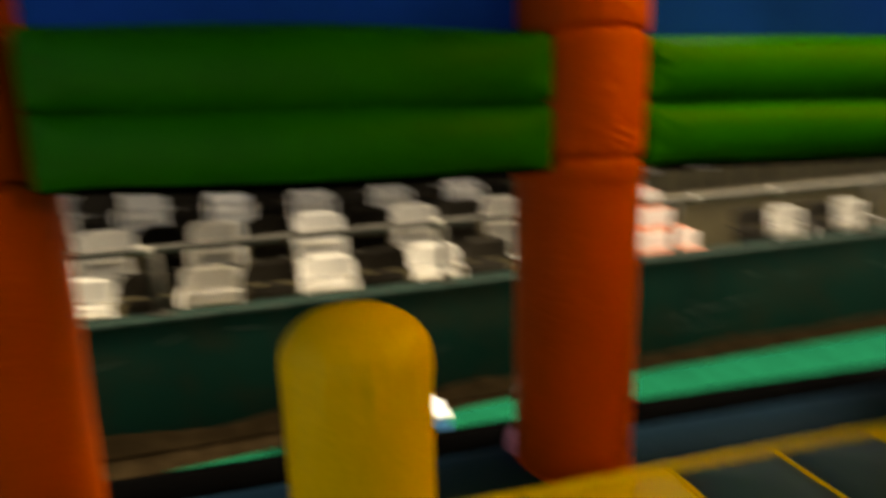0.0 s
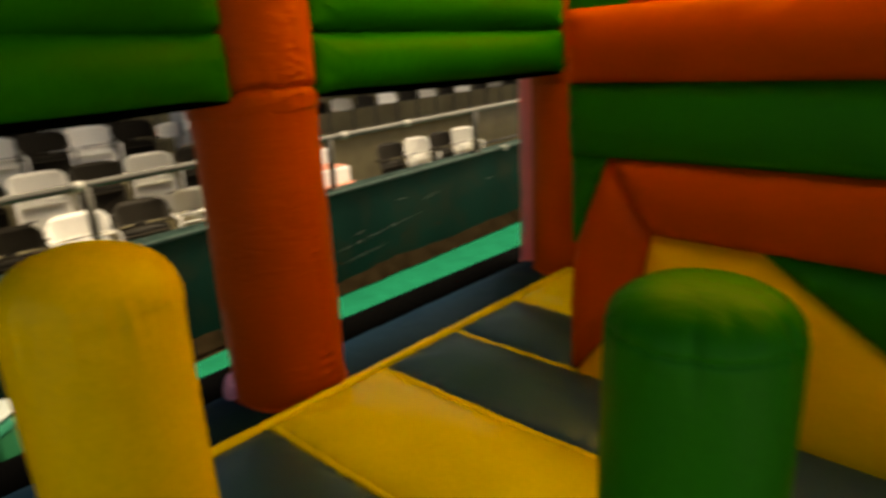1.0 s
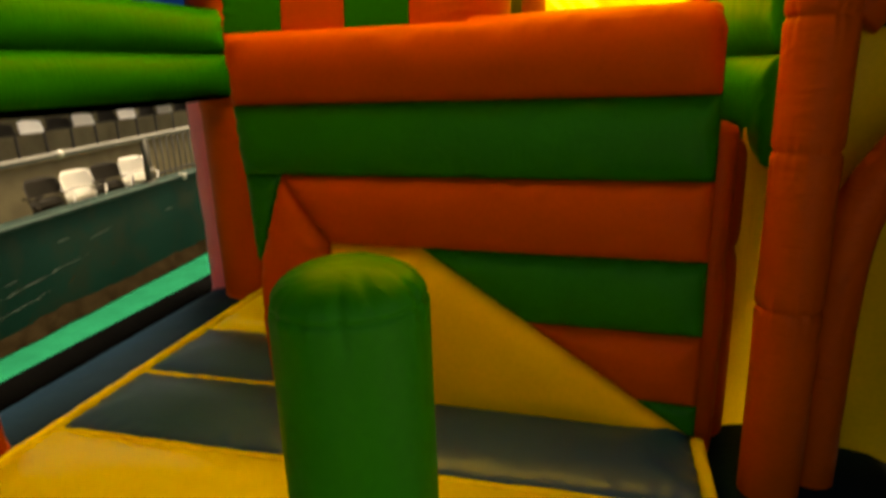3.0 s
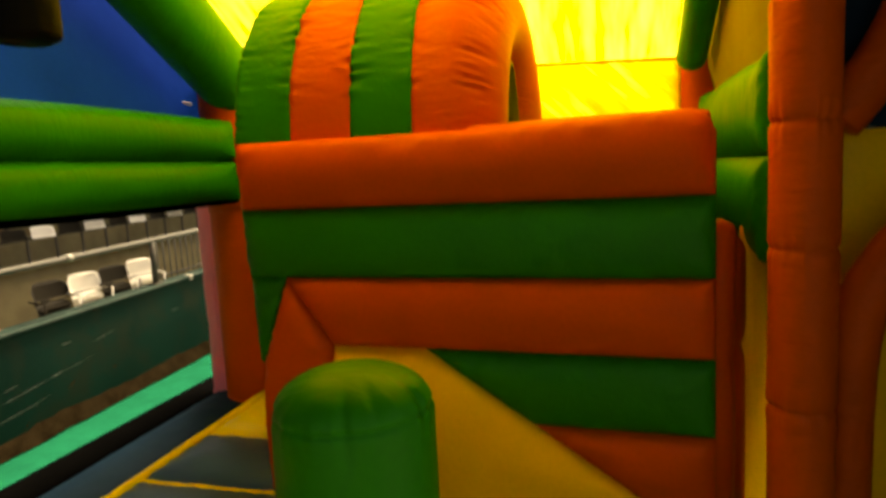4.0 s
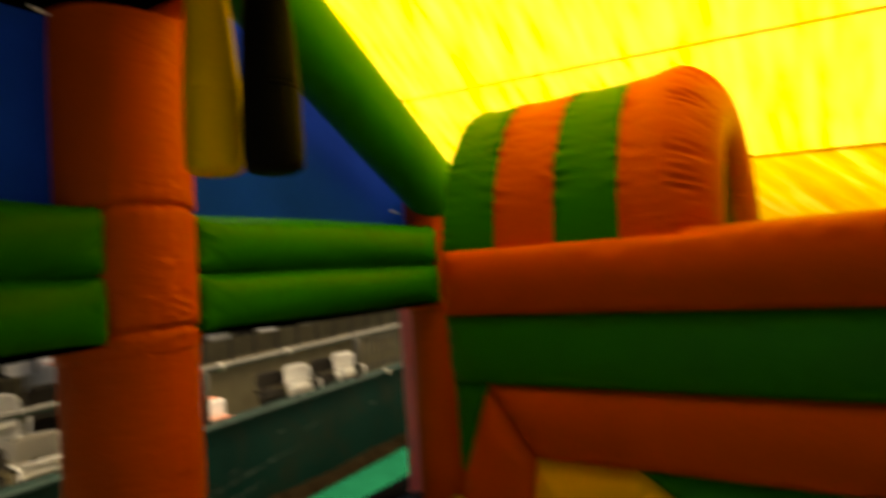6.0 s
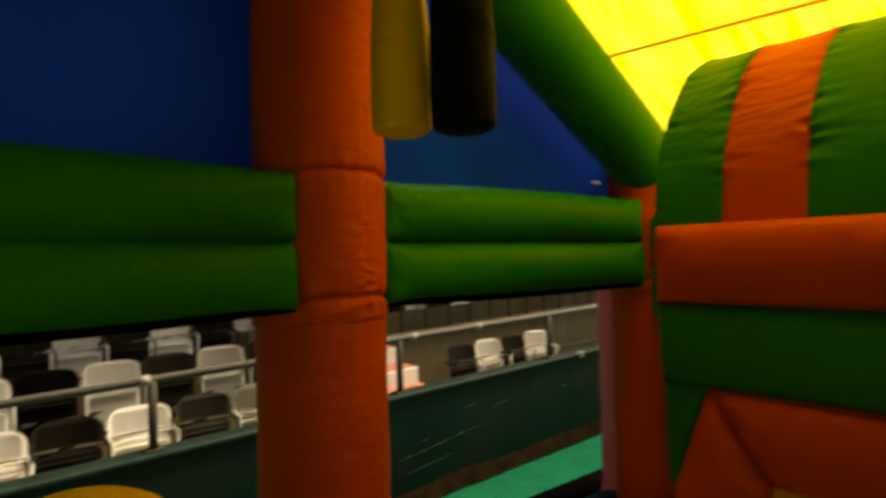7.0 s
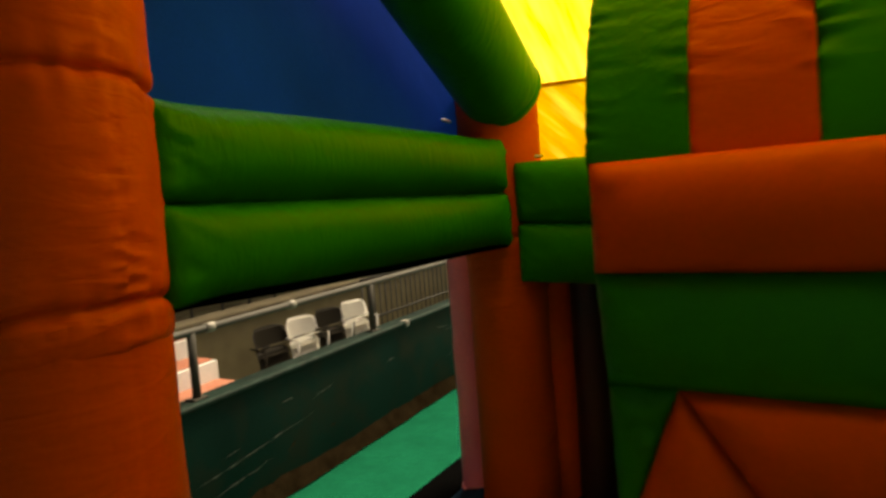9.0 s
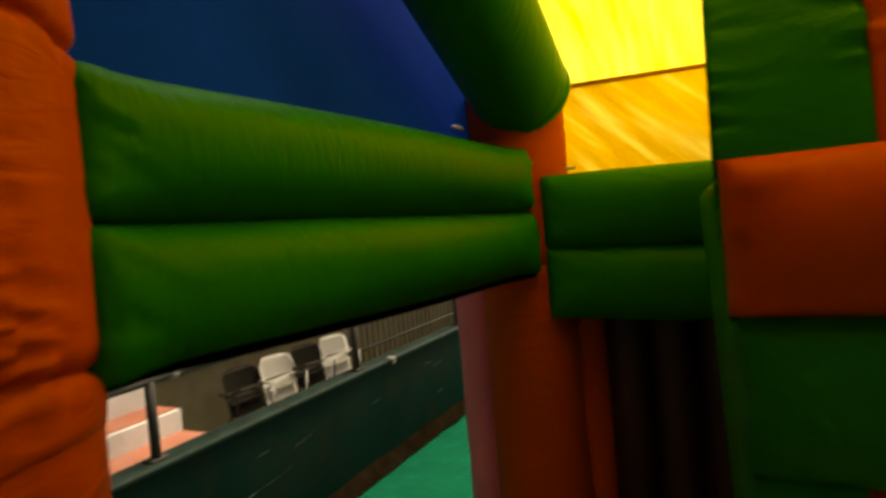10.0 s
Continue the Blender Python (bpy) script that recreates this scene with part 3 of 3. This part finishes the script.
for i in range(12, 29):
    part("wall_tube", tube((3.42, -1.05 + 0.185 * i, -0.12), (3.42, -1.05 + 0.185 * i, 1.7), lathe_profile(-0.12, 1.7, 0.098, (), 0.01, 0.03), 16, wob=0.02, seed=i), SHADERED, rightw)


def beam(p0, p1, z_low, seam, z_top, flat, label, fat=1.08, drop=0.0):
    b = thing("side_beam", label, "beam", "castle beams")
    a, d = Vector((*p0, 0)), Vector((*p1, 0)) - Vector((*p0, 0))
    length, ax = d.length, d.normalized()
    inward = Vector((ax.y, -ax.x, 0)) * (1 if ax.y > 0.5 else 1)
    for lo, hi in ((z_low, seam), (seam, z_top)):
        c, r = (lo + hi) / 2, (hi - lo) / 2
        rings = []
        for i in range(201):
            q = 0.5 - 0.5 * math.cos(math.pi * i / 200)
            e = min(q, 1 - q) * length
            shut = math.sqrt(max(0.0, 1 - (1 - min(1.0, e / 0.06)) ** 2))
            h = r * (1.0 + (fat - 1.0) * math.sin(math.pi * q) - 0.07 * math.exp(-e / 0.08))
            w = h * flat * (0.10 + 0.90 * shut)
            mid = a + ax * (q * length) + inward * ((h * flat - w) * 0.58)
            nn = 2.3 + 7.0 * math.exp(-e / 0.05)
            ring = []
            for j in range(56):
                th = 2 * math.pi * j / 56
                ca, sa = math.cos(th), math.sin(th)
                k = (abs(ca) ** nn + abs(sa) ** nn) ** (-1 / nn)
                pk = 1 + 0.11 * math.exp(-e / 0.06) * noise.noise(Vector((sa * 8, c * 5, q * 3))) + 0.012 * noise.noise(Vector((sa * 2, q * 7, c * 9)))
                pk += 0.10 * math.exp(-e / 0.10) * (1 - 2 * abs(noise.noise(Vector((th * 3.2 + e * 14, c * 7, 2))))) * min(1.0, e / 0.02)
                for at, lie in ((0.27, 0.9), (0.36, 0.75), (0.74, 0.8), (0.80, 0.6)):
                    run = (q - at) * length
                    if abs(run) < 0.12:
                        pk += 0.018 * math.cos(run * 150 + th * 2) * math.exp(-(run / 0.04) ** 2 - ((th - lie) / 0.28) ** 2)
                ring.append(mid + inward * (ca * k * w * pk) + Vector((0, 0, c - drop * q + sa * k * h * 1.05)))
            rings.append(ring)
        part("beam_tube", rings_mesh(rings), GREEN, b)
        # Black strip paints the shade along the lower tube's underside.
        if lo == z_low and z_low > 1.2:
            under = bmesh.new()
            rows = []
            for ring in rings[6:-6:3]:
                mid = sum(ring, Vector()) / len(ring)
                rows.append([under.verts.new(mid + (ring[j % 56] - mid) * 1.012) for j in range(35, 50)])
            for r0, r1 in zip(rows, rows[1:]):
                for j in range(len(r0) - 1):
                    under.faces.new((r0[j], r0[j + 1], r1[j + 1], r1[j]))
            part("underside_shade_strip", under, MATTBLACK, b, "matt black strip that paints the shade under the beam")
    return b


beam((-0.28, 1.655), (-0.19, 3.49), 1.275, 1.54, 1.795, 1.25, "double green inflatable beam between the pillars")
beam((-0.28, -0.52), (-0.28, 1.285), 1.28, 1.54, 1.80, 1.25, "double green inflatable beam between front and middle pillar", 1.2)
beam((-0.035, 3.59), (2.7, 3.68), 1.10, 1.385, 1.68, 0.8, "double green inflatable beam across the castle's back", 1.03, 0.10)
beam((2.83, 3.66), (2.83, 2.20), 1.03, 1.40, 1.75, 0.7, "double green inflatable beam on the slide side")

# roof frame: gable tubes and cloth
RIDGE_Y, RIDGE_Z, EAVE_Y, EAVE_Z = 1.52, 3.22, 3.62, 1.98
for x, dz, rad in ((-0.10, 0.03, 0.205), (2.675, -0.05, 0.08)):
    g = thing("gable_tube", "green inflatable tube of the roof's gable", "tube", "gable tubes")
    foot = Vector((x, EAVE_Y, EAVE_Z + dz))
    way = (Vector((x, RIDGE_Y, RIDGE_Z + dz)) - foot).normalized()
    part("seam_tape", tube(foot + way * 0.03, foot + way * 0.06, [(0, rad * 0.97), (0.2, rad * 1.006), (0.8, rad * 1.006), (1, rad * 0.97)], 48), GREEN, g)
    part("tube", tube((x, EAVE_Y, EAVE_Z + dz), (x, RIDGE_Y, RIDGE_Z + dz), swell(24, rad * 0.98, rad * 1.02), 48, wob=0.01, puckers=(0.0,)), GREEN, g)
g = thing("cross_beam", "dark red inflatable beam across the castle below the ridge", "beam")
part("tube", tube((-0.42, 1.50, 2.80), (3.0, 1.50, 2.80), swell(40, 0.215, 0.225), 48, wob=0.02, puckers=(0.08, 0.5), amp=0.05), RED, g)


def cloth(corner, u, v, nu, nv, ripple, seed, folds=14.0):
    bm = bmesh.new()
    corner, u, v = Vector(corner), Vector(u), Vector(v)
    n = u.cross(v).normalized()
    rows = []
    for i in range(nu + 1):
        row = []
        for j in range(nv + 1):
            s, t = i / nu, j / nv
            h = ripple * math.sin(math.pi * t) * (0.4 + noise.noise(Vector((s * folds + t * 2.5, t * 1.3, seed)))) - 0.05 * math.sin(math.pi * s) * math.sin(math.pi * t)
            row.append(bm.verts.new(corner + u * s + v * t + n * h))
        rows.append(row)
    for i in range(nu):
        for j in range(nv):
            bm.faces.new((rows[i][j], rows[i + 1][j], rows[i + 1][j + 1], rows[i][j + 1]))
    return bm


roof = thing("roof_cover", "translucent yellow cloth roof lit by the daylight above", "roof cover")
e = Vector((-0.02, RIDGE_Y + 2.21, 2.07))
r = Vector((-0.02, RIDGE_Y, 3.42))
m = e.lerp(r, 0.33)
run = Vector((2.82, 0, -0.108))
part("roof_panel", cloth(e, run, m - e, 160, 30, 0.02, 1, 26.0), ROOF, roof)
part("roof_panel", cloth(m, run, r - m, 160, 40, 0.024, 4, 26.0), ROOF, roof)
part("seam", tube(m, m + run, [(0, 0.010), (1, 0.010)], 8), SEAMCLOTH, roof)
part("seam", tube(e, e + run, [(0, 0.009), (1, 0.009)], 8), SEAMCLOTH, roof)
part("edge_cord", tube(e + Vector((0.005, 0, -0.012)), r + Vector((0.005, 0, -0.012)), [(0, 0.009), (1, 0.009)], 8), THREAD, roof, "dark cord along the roof's edge")
part("edge_cord", tube(e + Vector((0.0, -0.01, 0)), e + Vector((0.0, -0.01, -0.40)), [(0, 0.007), (1, 0.007)], 8), THREAD, roof, "dark cord along the eave's edge")
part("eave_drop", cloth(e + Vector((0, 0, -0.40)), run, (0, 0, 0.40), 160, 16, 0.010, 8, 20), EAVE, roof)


def gable_cloth(x, name, label, mat, outline, tuck=0.0):
    bm = bmesh.new()
    bm.faces.new([bm.verts.new((x, y, z)) for y, z in outline])
    for i in range(1, 40):
        bmesh.ops.bisect_plane(bm, geom=bm.verts[:] + bm.edges[:] + bm.faces[:], plane_co=(0, -0.80 + 4.6 * i / 40, 0), plane_no=(0, 1, 0))
    for i in range(1, 18):
        bmesh.ops.bisect_plane(bm, geom=bm.verts[:] + bm.edges[:] + bm.faces[:], plane_co=(0, 0, 1.6 + 1.76 * i / 18), plane_no=(0, 0, 1))
    for v in bm.verts:
        v.co.x += 0.02 * noise.noise(v.co * 1.7) - tuck * max(0.0, min(1.0, (v.co.z - 1.78) / 0.15))
    ob = part(name, bm, mat)
    return tagged(ob, label, "side cloth")


gable_cloth(-0.36, "gable_cloth", "dark blue cloth filling the castle's gable end", SIDE, [(1.40, 1.6), (3.60, 1.6), (3.62, 2.10), (1.52, 3.40), (1.40, 3.40)])
gable_cloth(-0.36, "side_cloth", "dark blue cloth closing the castle's side above the front beam", SIDE, [(-0.80, 1.6), (1.215, 1.6), (1.215, 2.56), (-0.80, 2.56)])
edge = thing("edge_strip", "narrow black strip along the blue cloth's edge beside the pillar", "tape")
part("tape", box_bm(-0.372, -0.345, 1.205, 1.228, 1.55, 2.58, 0.004), MATTBLACK, edge)
awning = thing("front_awning", "black cloth stretched flat over the castle's front", "awning")
part("cloth", box_bm(-0.40, 3.55, -0.95, 1.45, 2.575, 2.595, 0.006), MATTBLACK, awning)
# Unseen sheet added to shut out light between awning and ridge.
part("drop", box_bm(-0.40, 3.0, 1.44, 1.46, 2.60, 3.44, 0.006), MATTBLACK, awning)
# Filler cloth, added to stop sky showing through the gable top.
gable_cloth(2.81, "gable_cloth", "unseen cloth added to close the gable top over the lane", SHADEDYELLOW, [(1.46, 2.60), (2.04, 2.60), (2.04, 3.08), (1.52, 3.40)], 0.045)
gable_cloth(2.81, "gable_cloth", "yellow cloth in the gable beside the slide, its shade painted khaki", SHADEDYELLOW, [(2.04, 1.55), (3.80, 1.55), (3.80, 2.02), (2.04, 3.07)], 0.045)

# slide block
WA, WB = Vector((0.69, 2.315, 0)), Vector((2.575, 2.20, 0))
WU = (WB - WA).normalized()
WL = (WB - WA).length
slide = thing("slide_block", "red and green striped inflatable slide block with yellow ramp panel", "slide")
Z = [1.565, 1.28, 0.99, 0.70, 0.415, 0.13, -0.12]
yel = [(0.40, 0.70), (0.81, 0.70), (WL + 0.01, -0.02), (WL - 0.1, -0.06), (0.10, -0.06), (0.06, 0.0), (0.22, 0.22), (0.36, 0.45)]


def on_wall(poly, bulge, reach, depth, m, name, seed=0.0, label=""):
    return part(name, pad(poly, WA, WU, (0, 0, 1), bulge, reach, depth, 0.022, seed, 0.017), m, slide, label)


bm = box_bm(0.685, 2.56, 2.36, 3.42, -0.12, 1.48, 0.05, 3)
for v in bm.verts:
    if v.co.x < 1.6:
        if v.co.z > 1.0:
            v.co.z += 0.075
        v.co.x -= 0.25 * min(0.45, v.co.y - 2.36) - 0.05 * max(0.0, 1 - v.co.z / 1.2)
part("core", bm, GREEN, slide)
on_wall([(0, Z[1]), (WL, Z[1]), (WL, 1.49), (WL - 0.02, 1.54), (WL - 0.08, 1.575), (1.35, 1.565), (1.14, 1.555), (0, Z[0])], 0.07, 0.15, 0.06, SMOOTHRED, "stripe")
on_wall([(0.10, Z[2]), (0.02, Z[2]), (0, Z[1]), (WL, Z[1]), (WL, Z[2])], 0.05, 0.13, 0.06, GREEN, "stripe", 1)
on_wall([(0.02, Z[2]), (0.195, Z[2]), (0.05, 0.60), (0.03, 0.62)], 0.02, 0.10, 0.06, GREEN, "stripe", 2)
on_wall([(0.195, Z[2]), (0.05, 0.60), (0.025, 0.30), (0.04, 0.02), (0.06, 0.0), (0.22, 0.22), (0.36, 0.45), (0.40, 0.70)], 0.06, 0.13, 0.06, SMOOTHRED, "stripe", 3)
on_wall([(0.195, Z[2]), (0.40, 0.70), (WL, 0.70), (WL, Z[2])], 0.06, 0.14, 0.06, SMOOTHRED, "stripe", 3.5)
on_wall(yel, 0.07, 0.2, 0.06, SMOOTHYELLOW, "ramp_panel", 4, "smooth yellow sloping panel")


def diag(z):
    return 0.81 + (0.70 - z) / 0.72 * (WL - 0.80)


on_wall([(diag(0.70), 0.70), (diag(Z[4]), Z[4]), (WL, Z[4]), (WL, 0.70)], 0.045, 0.13, 0.06, GREEN, "stripe", 5)
on_wall([(diag(Z[4]), Z[4]), (diag(Z[5]), Z[5]), (WL, Z[5]), (WL, Z[4])], 0.045, 0.13, 0.06, SMOOTHRED, "stripe", 6)
on_wall([(diag(Z[5]), Z[5]), (diag(0.0), 0.0), (WL, 0.0), (WL, Z[5])], 0.03, 0.1, 0.06, GREEN, "stripe", 7)
foot = WA + Vector((WU.y, -WU.x, 0)) * 0.05
part("panel_piping", gathered(tube(foot + WU * 0.10 + Vector((0, 0, 0.0)), foot + WU * (WL + 0.01) + Vector((0, 0.04, -0.012)), [(q / 70, 0.012) for q in range(71)], 10), 0.008), YELLOW, slide)
part("edge_tube", tube((2.60, 2.29, -0.12), (2.60, 2.29, 1.19), lathe_profile(-0.12, 1.19, 0.055, (0.68,), 0.014, 0.05, 0.06), 32, wob=0.08), RED, slide)
part("edge_tube", tube((2.645, 2.42, -0.12), (2.64, 2.42, 1.13), lathe_profile(-0.12, 1.13, 0.072, (0.70,), 0.02, 0.03, 0.10), 28, wob=0.05), RED, slide)
part("parapet", tube((1.70, 2.315, 1.462), (2.565, 2.27, 1.462), swell(40, 0.108, 0.117, 0.05), 64, wob=0.02, puckers=(0.04, 0.97), amp=0.16), RED, slide)

# tunnel arch on the slide block: bands of a tall half barrel
arch = thing("tunnel_arch", "green and orange striped inflatable tunnel over the slide", "tunnel arch")
BX = [0.68, 0.935, 1.205, 1.47, 1.90]
AY, AZ, RY, RZ = 2.93, 1.48, 0.60, 0.82


def band_section(a, b, thick, round_end):
    """Outline across a band: (x, offset outwards); flush ends, or a fully rounded far end."""
    steps = 22
    out = []
    end = b - round_end
    for i in range(steps + 1):
        out.append((a + (end - a) * i / steps, 0.0))
    if round_end:
        for i in range(1, 18):
            q = math.pi * i / 18
            out.append((end + round_end * math.sin(q), -thick / 2 + thick / 2 * math.cos(q)))
    out += [(end - (end - a) * i / 6, -thick) for i in range(7)]
    return out


for k, ((a, b), m) in enumerate(zip(zip(BX, BX[1:]), (GREEN, RED, GREEN, RED))):
    last = k == 3
    sect = band_section(a, b, 0.40 if last else 0.17, 0.21 if last else 0.0)
    rings = []
    for i in range(241):
        th = math.pi * i / 240
        ring = []
        for x, off in sect:
            ea, eb = x - a, (9.0 if last else b - x)
            if off > -0.05:
                for e, line in ((ea, k), (eb, k + 1)):
                    live = 0.5 + 0.9 * noise.noise(Vector((th * 3, line * 7, 5)))
                    fold = 1 - 2 * abs(noise.noise(Vector((th * 19, line * 3.7 + (e is eb) * 11, e * 6))))
                    off += 0.025 * max(0.0, live) * math.exp(-e / 0.045) * fold - 0.007 * math.exp(-e / 0.008)
            if last and off > -0.2:
                off += 0.03 * math.sin(math.pi * min(1.0, (x - a) / (b - a))) ** 2
            if last and x > b - 0.20 and off > -0.2:
                live = max(0.0, 0.6 + noise.noise(Vector((th * 4, 3, 8))))
                off += 0.034 * live * math.exp(-((x - b + 0.12) / 0.075) ** 2) * (-2 * abs(noise.noise(Vector((th * 21, x * 4, 2)))))
            y = AY - (RY + off) * math.cos(th)
            slant = 0.09 * (y - 3.40) * (x - a) / (b - a) if last else 0.0
            ring.append((x + slant, y, AZ + (RZ + off) * math.sin(th)))
        rings.append(ring)
    part("band", rings_mesh(rings), m, arch)

rings = []
for i in range(61):
    th = math.pi * i / 60
    rings.append([(x, AY - r * math.cos(th), AZ + (r + 0.215) * math.sin(th)) for x, r in ((0.72, 0.206), (1.2, 0.207), (1.80, 0.206), (1.80, 0.188), (1.2, 0.19), (0.72, 0.188))])
part("lining", rings_mesh(rings), OLIVE, arch, "olive cloth lining inside the tunnel")

# right side: a red post with an arched leg, and the yellow wall of the slide lane behind
post = thing("entrance_post", "red creased inflatable post beside the slide", "post")
part("post_tube", tube((2.80, 2.02, -0.12), (2.78, 2.02, 2.95), lathe_profile(-0.12, 2.95, 0.097, (0.62, 1.12, 1.50, 1.86, 2.25), 0.013, 0.010, step=0.006), 96, wob=0.03, puckers=(0.241, 0.404, 0.528, 0.645, 0.772), amp=0.12), RED, post)


def bent_tube(points, r, segs=24, steps=14):
    """A tube along a smooth line through points."""
    pts = [Vector(p) for p in points]
    pts = [pts[0] * 2 - pts[1]] + pts + [pts[-1] * 2 - pts[-2]]
    line = []
    for p0, p1, p2, p3 in zip(pts, pts[1:], pts[2:], pts[3:]):
        for i in range(steps):
            t = i / steps
            line.append(0.5 * (2 * p1 + (p2 - p0) * t + (2 * p0 - 5 * p1 + 4 * p2 - p3) * t * t + (3 * p1 - p0 - 3 * p2 + p3) * t ** 3))
    line.append(pts[-2])
    rings = []
    for i, c in enumerate(line):
        d = (line[min(i + 1, len(line) - 1)] - line[max(i - 1, 0)]).normalized()
        u = Vector((0, 1, 0))
        v = d.cross(u).normalized()
        k = r * (1 + 0.04 * noise.noise(c * 9))
        rings.append([c + (u * math.cos(2 * math.pi * j / segs) + v * math.sin(2 * math.pi * j / segs)) * k for j in range(segs)])
    return rings_mesh(rings)


leg = thing("arch_leg", "red curved inflatable leg of the side arch", "arch leg")
part("leg_tube", bent_tube([(2.95, 2.10, -0.12), (2.95, 2.10, 0.4), (2.965, 2.10, 0.82), (3.05, 2.10, 1.06), (3.28, 2.10, 1.30)], 0.075), RED, leg)
part("leg_tube", bent_tube([(2.93, 2.22, 1.50), (3.02, 2.22, 1.62), (3.12, 2.22, 1.80), (3.2, 2.22, 2.1)], 0.08), RED, leg)
yw = thing("yellow_wall", "yellow inflatable wall of the slide lane", "wall panel")
part("lane_cloth", cloth(Vector((2.69, 2.42, -0.12)), (0.24, 0, 0), (0, 0, 1.27), 20, 60, 0.015, 3, 12), LANECLOTH, yw, "yellow cloth strip lit from behind")
part("panel", box_bm(2.93, 3.5, 2.32, 2.54, -0.12, 1.475, 0.05, 4), YELLOW, yw)
dark = thing("dark_cloth", "dark navy cloth hanging above the yellow wall", "side cloth")
part("cloth", box_bm(2.86, 3.53, 2.30, 2.32, 1.48, 2.79, 0.008), NAVY, dark)

# Navy sheets added out of view to block sky light above the lane.
cover = thing("lane_light_block", "unseen navy sheets added to keep sky light off the lane", "side cloth")
part("cloth", box_bm(2.74, 3.62, 1.47, 4.0, 2.80, 2.82, 0.008), NAVY, cover)
part("cloth", box_bm(3.54, 3.56, 1.1, 4.0, -0.1, 2.80, 0.008), NAVY, cover)

# standing columns on the bed
col = thing("bounce_column", "yellow round inflatable column standing on the bed", "column", "bounce columns")
part("column", tube((0.79, 0.38, 0.0), (0.79, 0.38, 1.10), lathe_profile(0.0, 1.10, 0.166, (0.975,), 0.003, 0.005, 0.13, step=0.006), 128, wob=0.015, puckers=(0.886,), amp=0.07), YELLOW, col)
col = thing("bounce_column", "green round inflatable column standing on the bed", "column", "bounce columns")
part("column", tube((1.80, 0.84, 0.0), (1.80, 0.84, 1.10), lathe_profile(0.0, 1.10, 0.134, (1.034,), 0.006, 0.0035, 0.085, step=0.003), 160, wob=0.012, puckers=(0.94,), amp=0.025, dents=((radians(-74), 0.962, 0.010), (radians(-50), 0.964, 0.006), (radians(-72), 0.922, 0.006), (radians(-8), 0.955, 0.009), (radians(-150), 0.94, 0.007))), GREEN, col)

# hanging tubes under the ridge
for (x, y, z), r, m, lab in (((0.31, 1.42, 1.875), 0.097, YELLOW, "yellow hanging inflatable tube near the middle pillar"), ((0.50, 1.52, 1.865), 0.103, BLACK, "black hanging inflatable tube near the middle pillar")):
    h = thing("hanging_tube", lab, "hanging tube", "hanging tubes")
    part("seam_band", tube((x, y, z + 0.286), (x, y, z + 0.300), [(0, r * 0.975), (0.3, r * 1.008), (0.7, r * 1.008), (1, r * 0.975)], 40), m, h)
    part("end_cap", tube((x, y, z - 0.006), (x, y, z + 0.004), [(0, r * 0.3), (0.3, r * 0.72), (1, r * 0.8)], 40), m, h)
    part("tube", tube((x, y, z), (x, y, 2.66), [(0, 0.01), (0.002, r * 0.8), (0.012, r * 0.93), (0.03, r * 0.985), (0.06, r)] + [(0.06 + 0.31 * q / 12, r * (1 + 0.02 * math.sin(math.pi * q / 12))) for q in range(1, 13)] + [(0.374, r * 0.965), (0.38, r)] + [(0.38 + 0.62 * q / 16, r * (1 - 0.42 * (q / 16) ** 1.3)) for q in range(1, 17)], 48, wob=0.06, seed=x, puckers=(0.02, 0.374), amp=0.06), m, h)

# white cord ties at the cloth's corners
for p0, p1, r in (((-0.352, 3.405, 1.920), (-0.318, 3.448, 1.905), 0.009), ((0.07, 3.53, 1.700), (0.115, 3.535, 1.698), 0.008), ((-0.335, 1.14, 2.572), (-0.325, 1.20, 2.556), 0.009)):
    c = thing("cord_tie", "short white cord tie holding the cloth", "cord", "cord ties")
    part("cord", tube(p0, p1, [(0, r * 0.4), (0.15, r * 0.9), (0.5, r), (0.85, r * 0.9), (1, r * 0.4)], 10), WHITECORD, c)

# bin and cool box on the groundsheet beside the barrier
crate = thing("storage_bin", "green plastic storage bin with a pale slotted lid", "bin", at=(-2.01, 0.470, -0.80))
crate.rotation_euler = (0, 0, radians(40))
part("body", box_bm(-0.19, 0.19, -0.12, 0.12, 0.0, 0.41, 0.02), BOXGREEN, crate)
part("rim", box_bm(-0.20, 0.20, -0.13, 0.13, 0.33, 0.415, 0.012), BOXTEAL, crate)
part("lid", box_bm(-0.21, 0.21, -0.14, 0.14, 0.415, 0.44, 0.01), BOXWHITE, crate)
part("slot", box_bm(-0.12, 0.05, -0.06, -0.025, 0.438, 0.444, 0.002), BLACK, crate, "dark slot in the lid")
cool = thing("cool_box", "small blue plastic box with a white lid", "box", at=(-1.94, 1.08, -0.775))
part("body", box_bm(-0.15, 0.15, -0.2, 0.2, 0.0, 0.225, 0.02, 3), BOXBLUE, cool)
part("lid", box_bm(-0.155, 0.155, -0.205, 0.205, 0.223, 0.25, 0.012, 3), BOXPALE, cool)
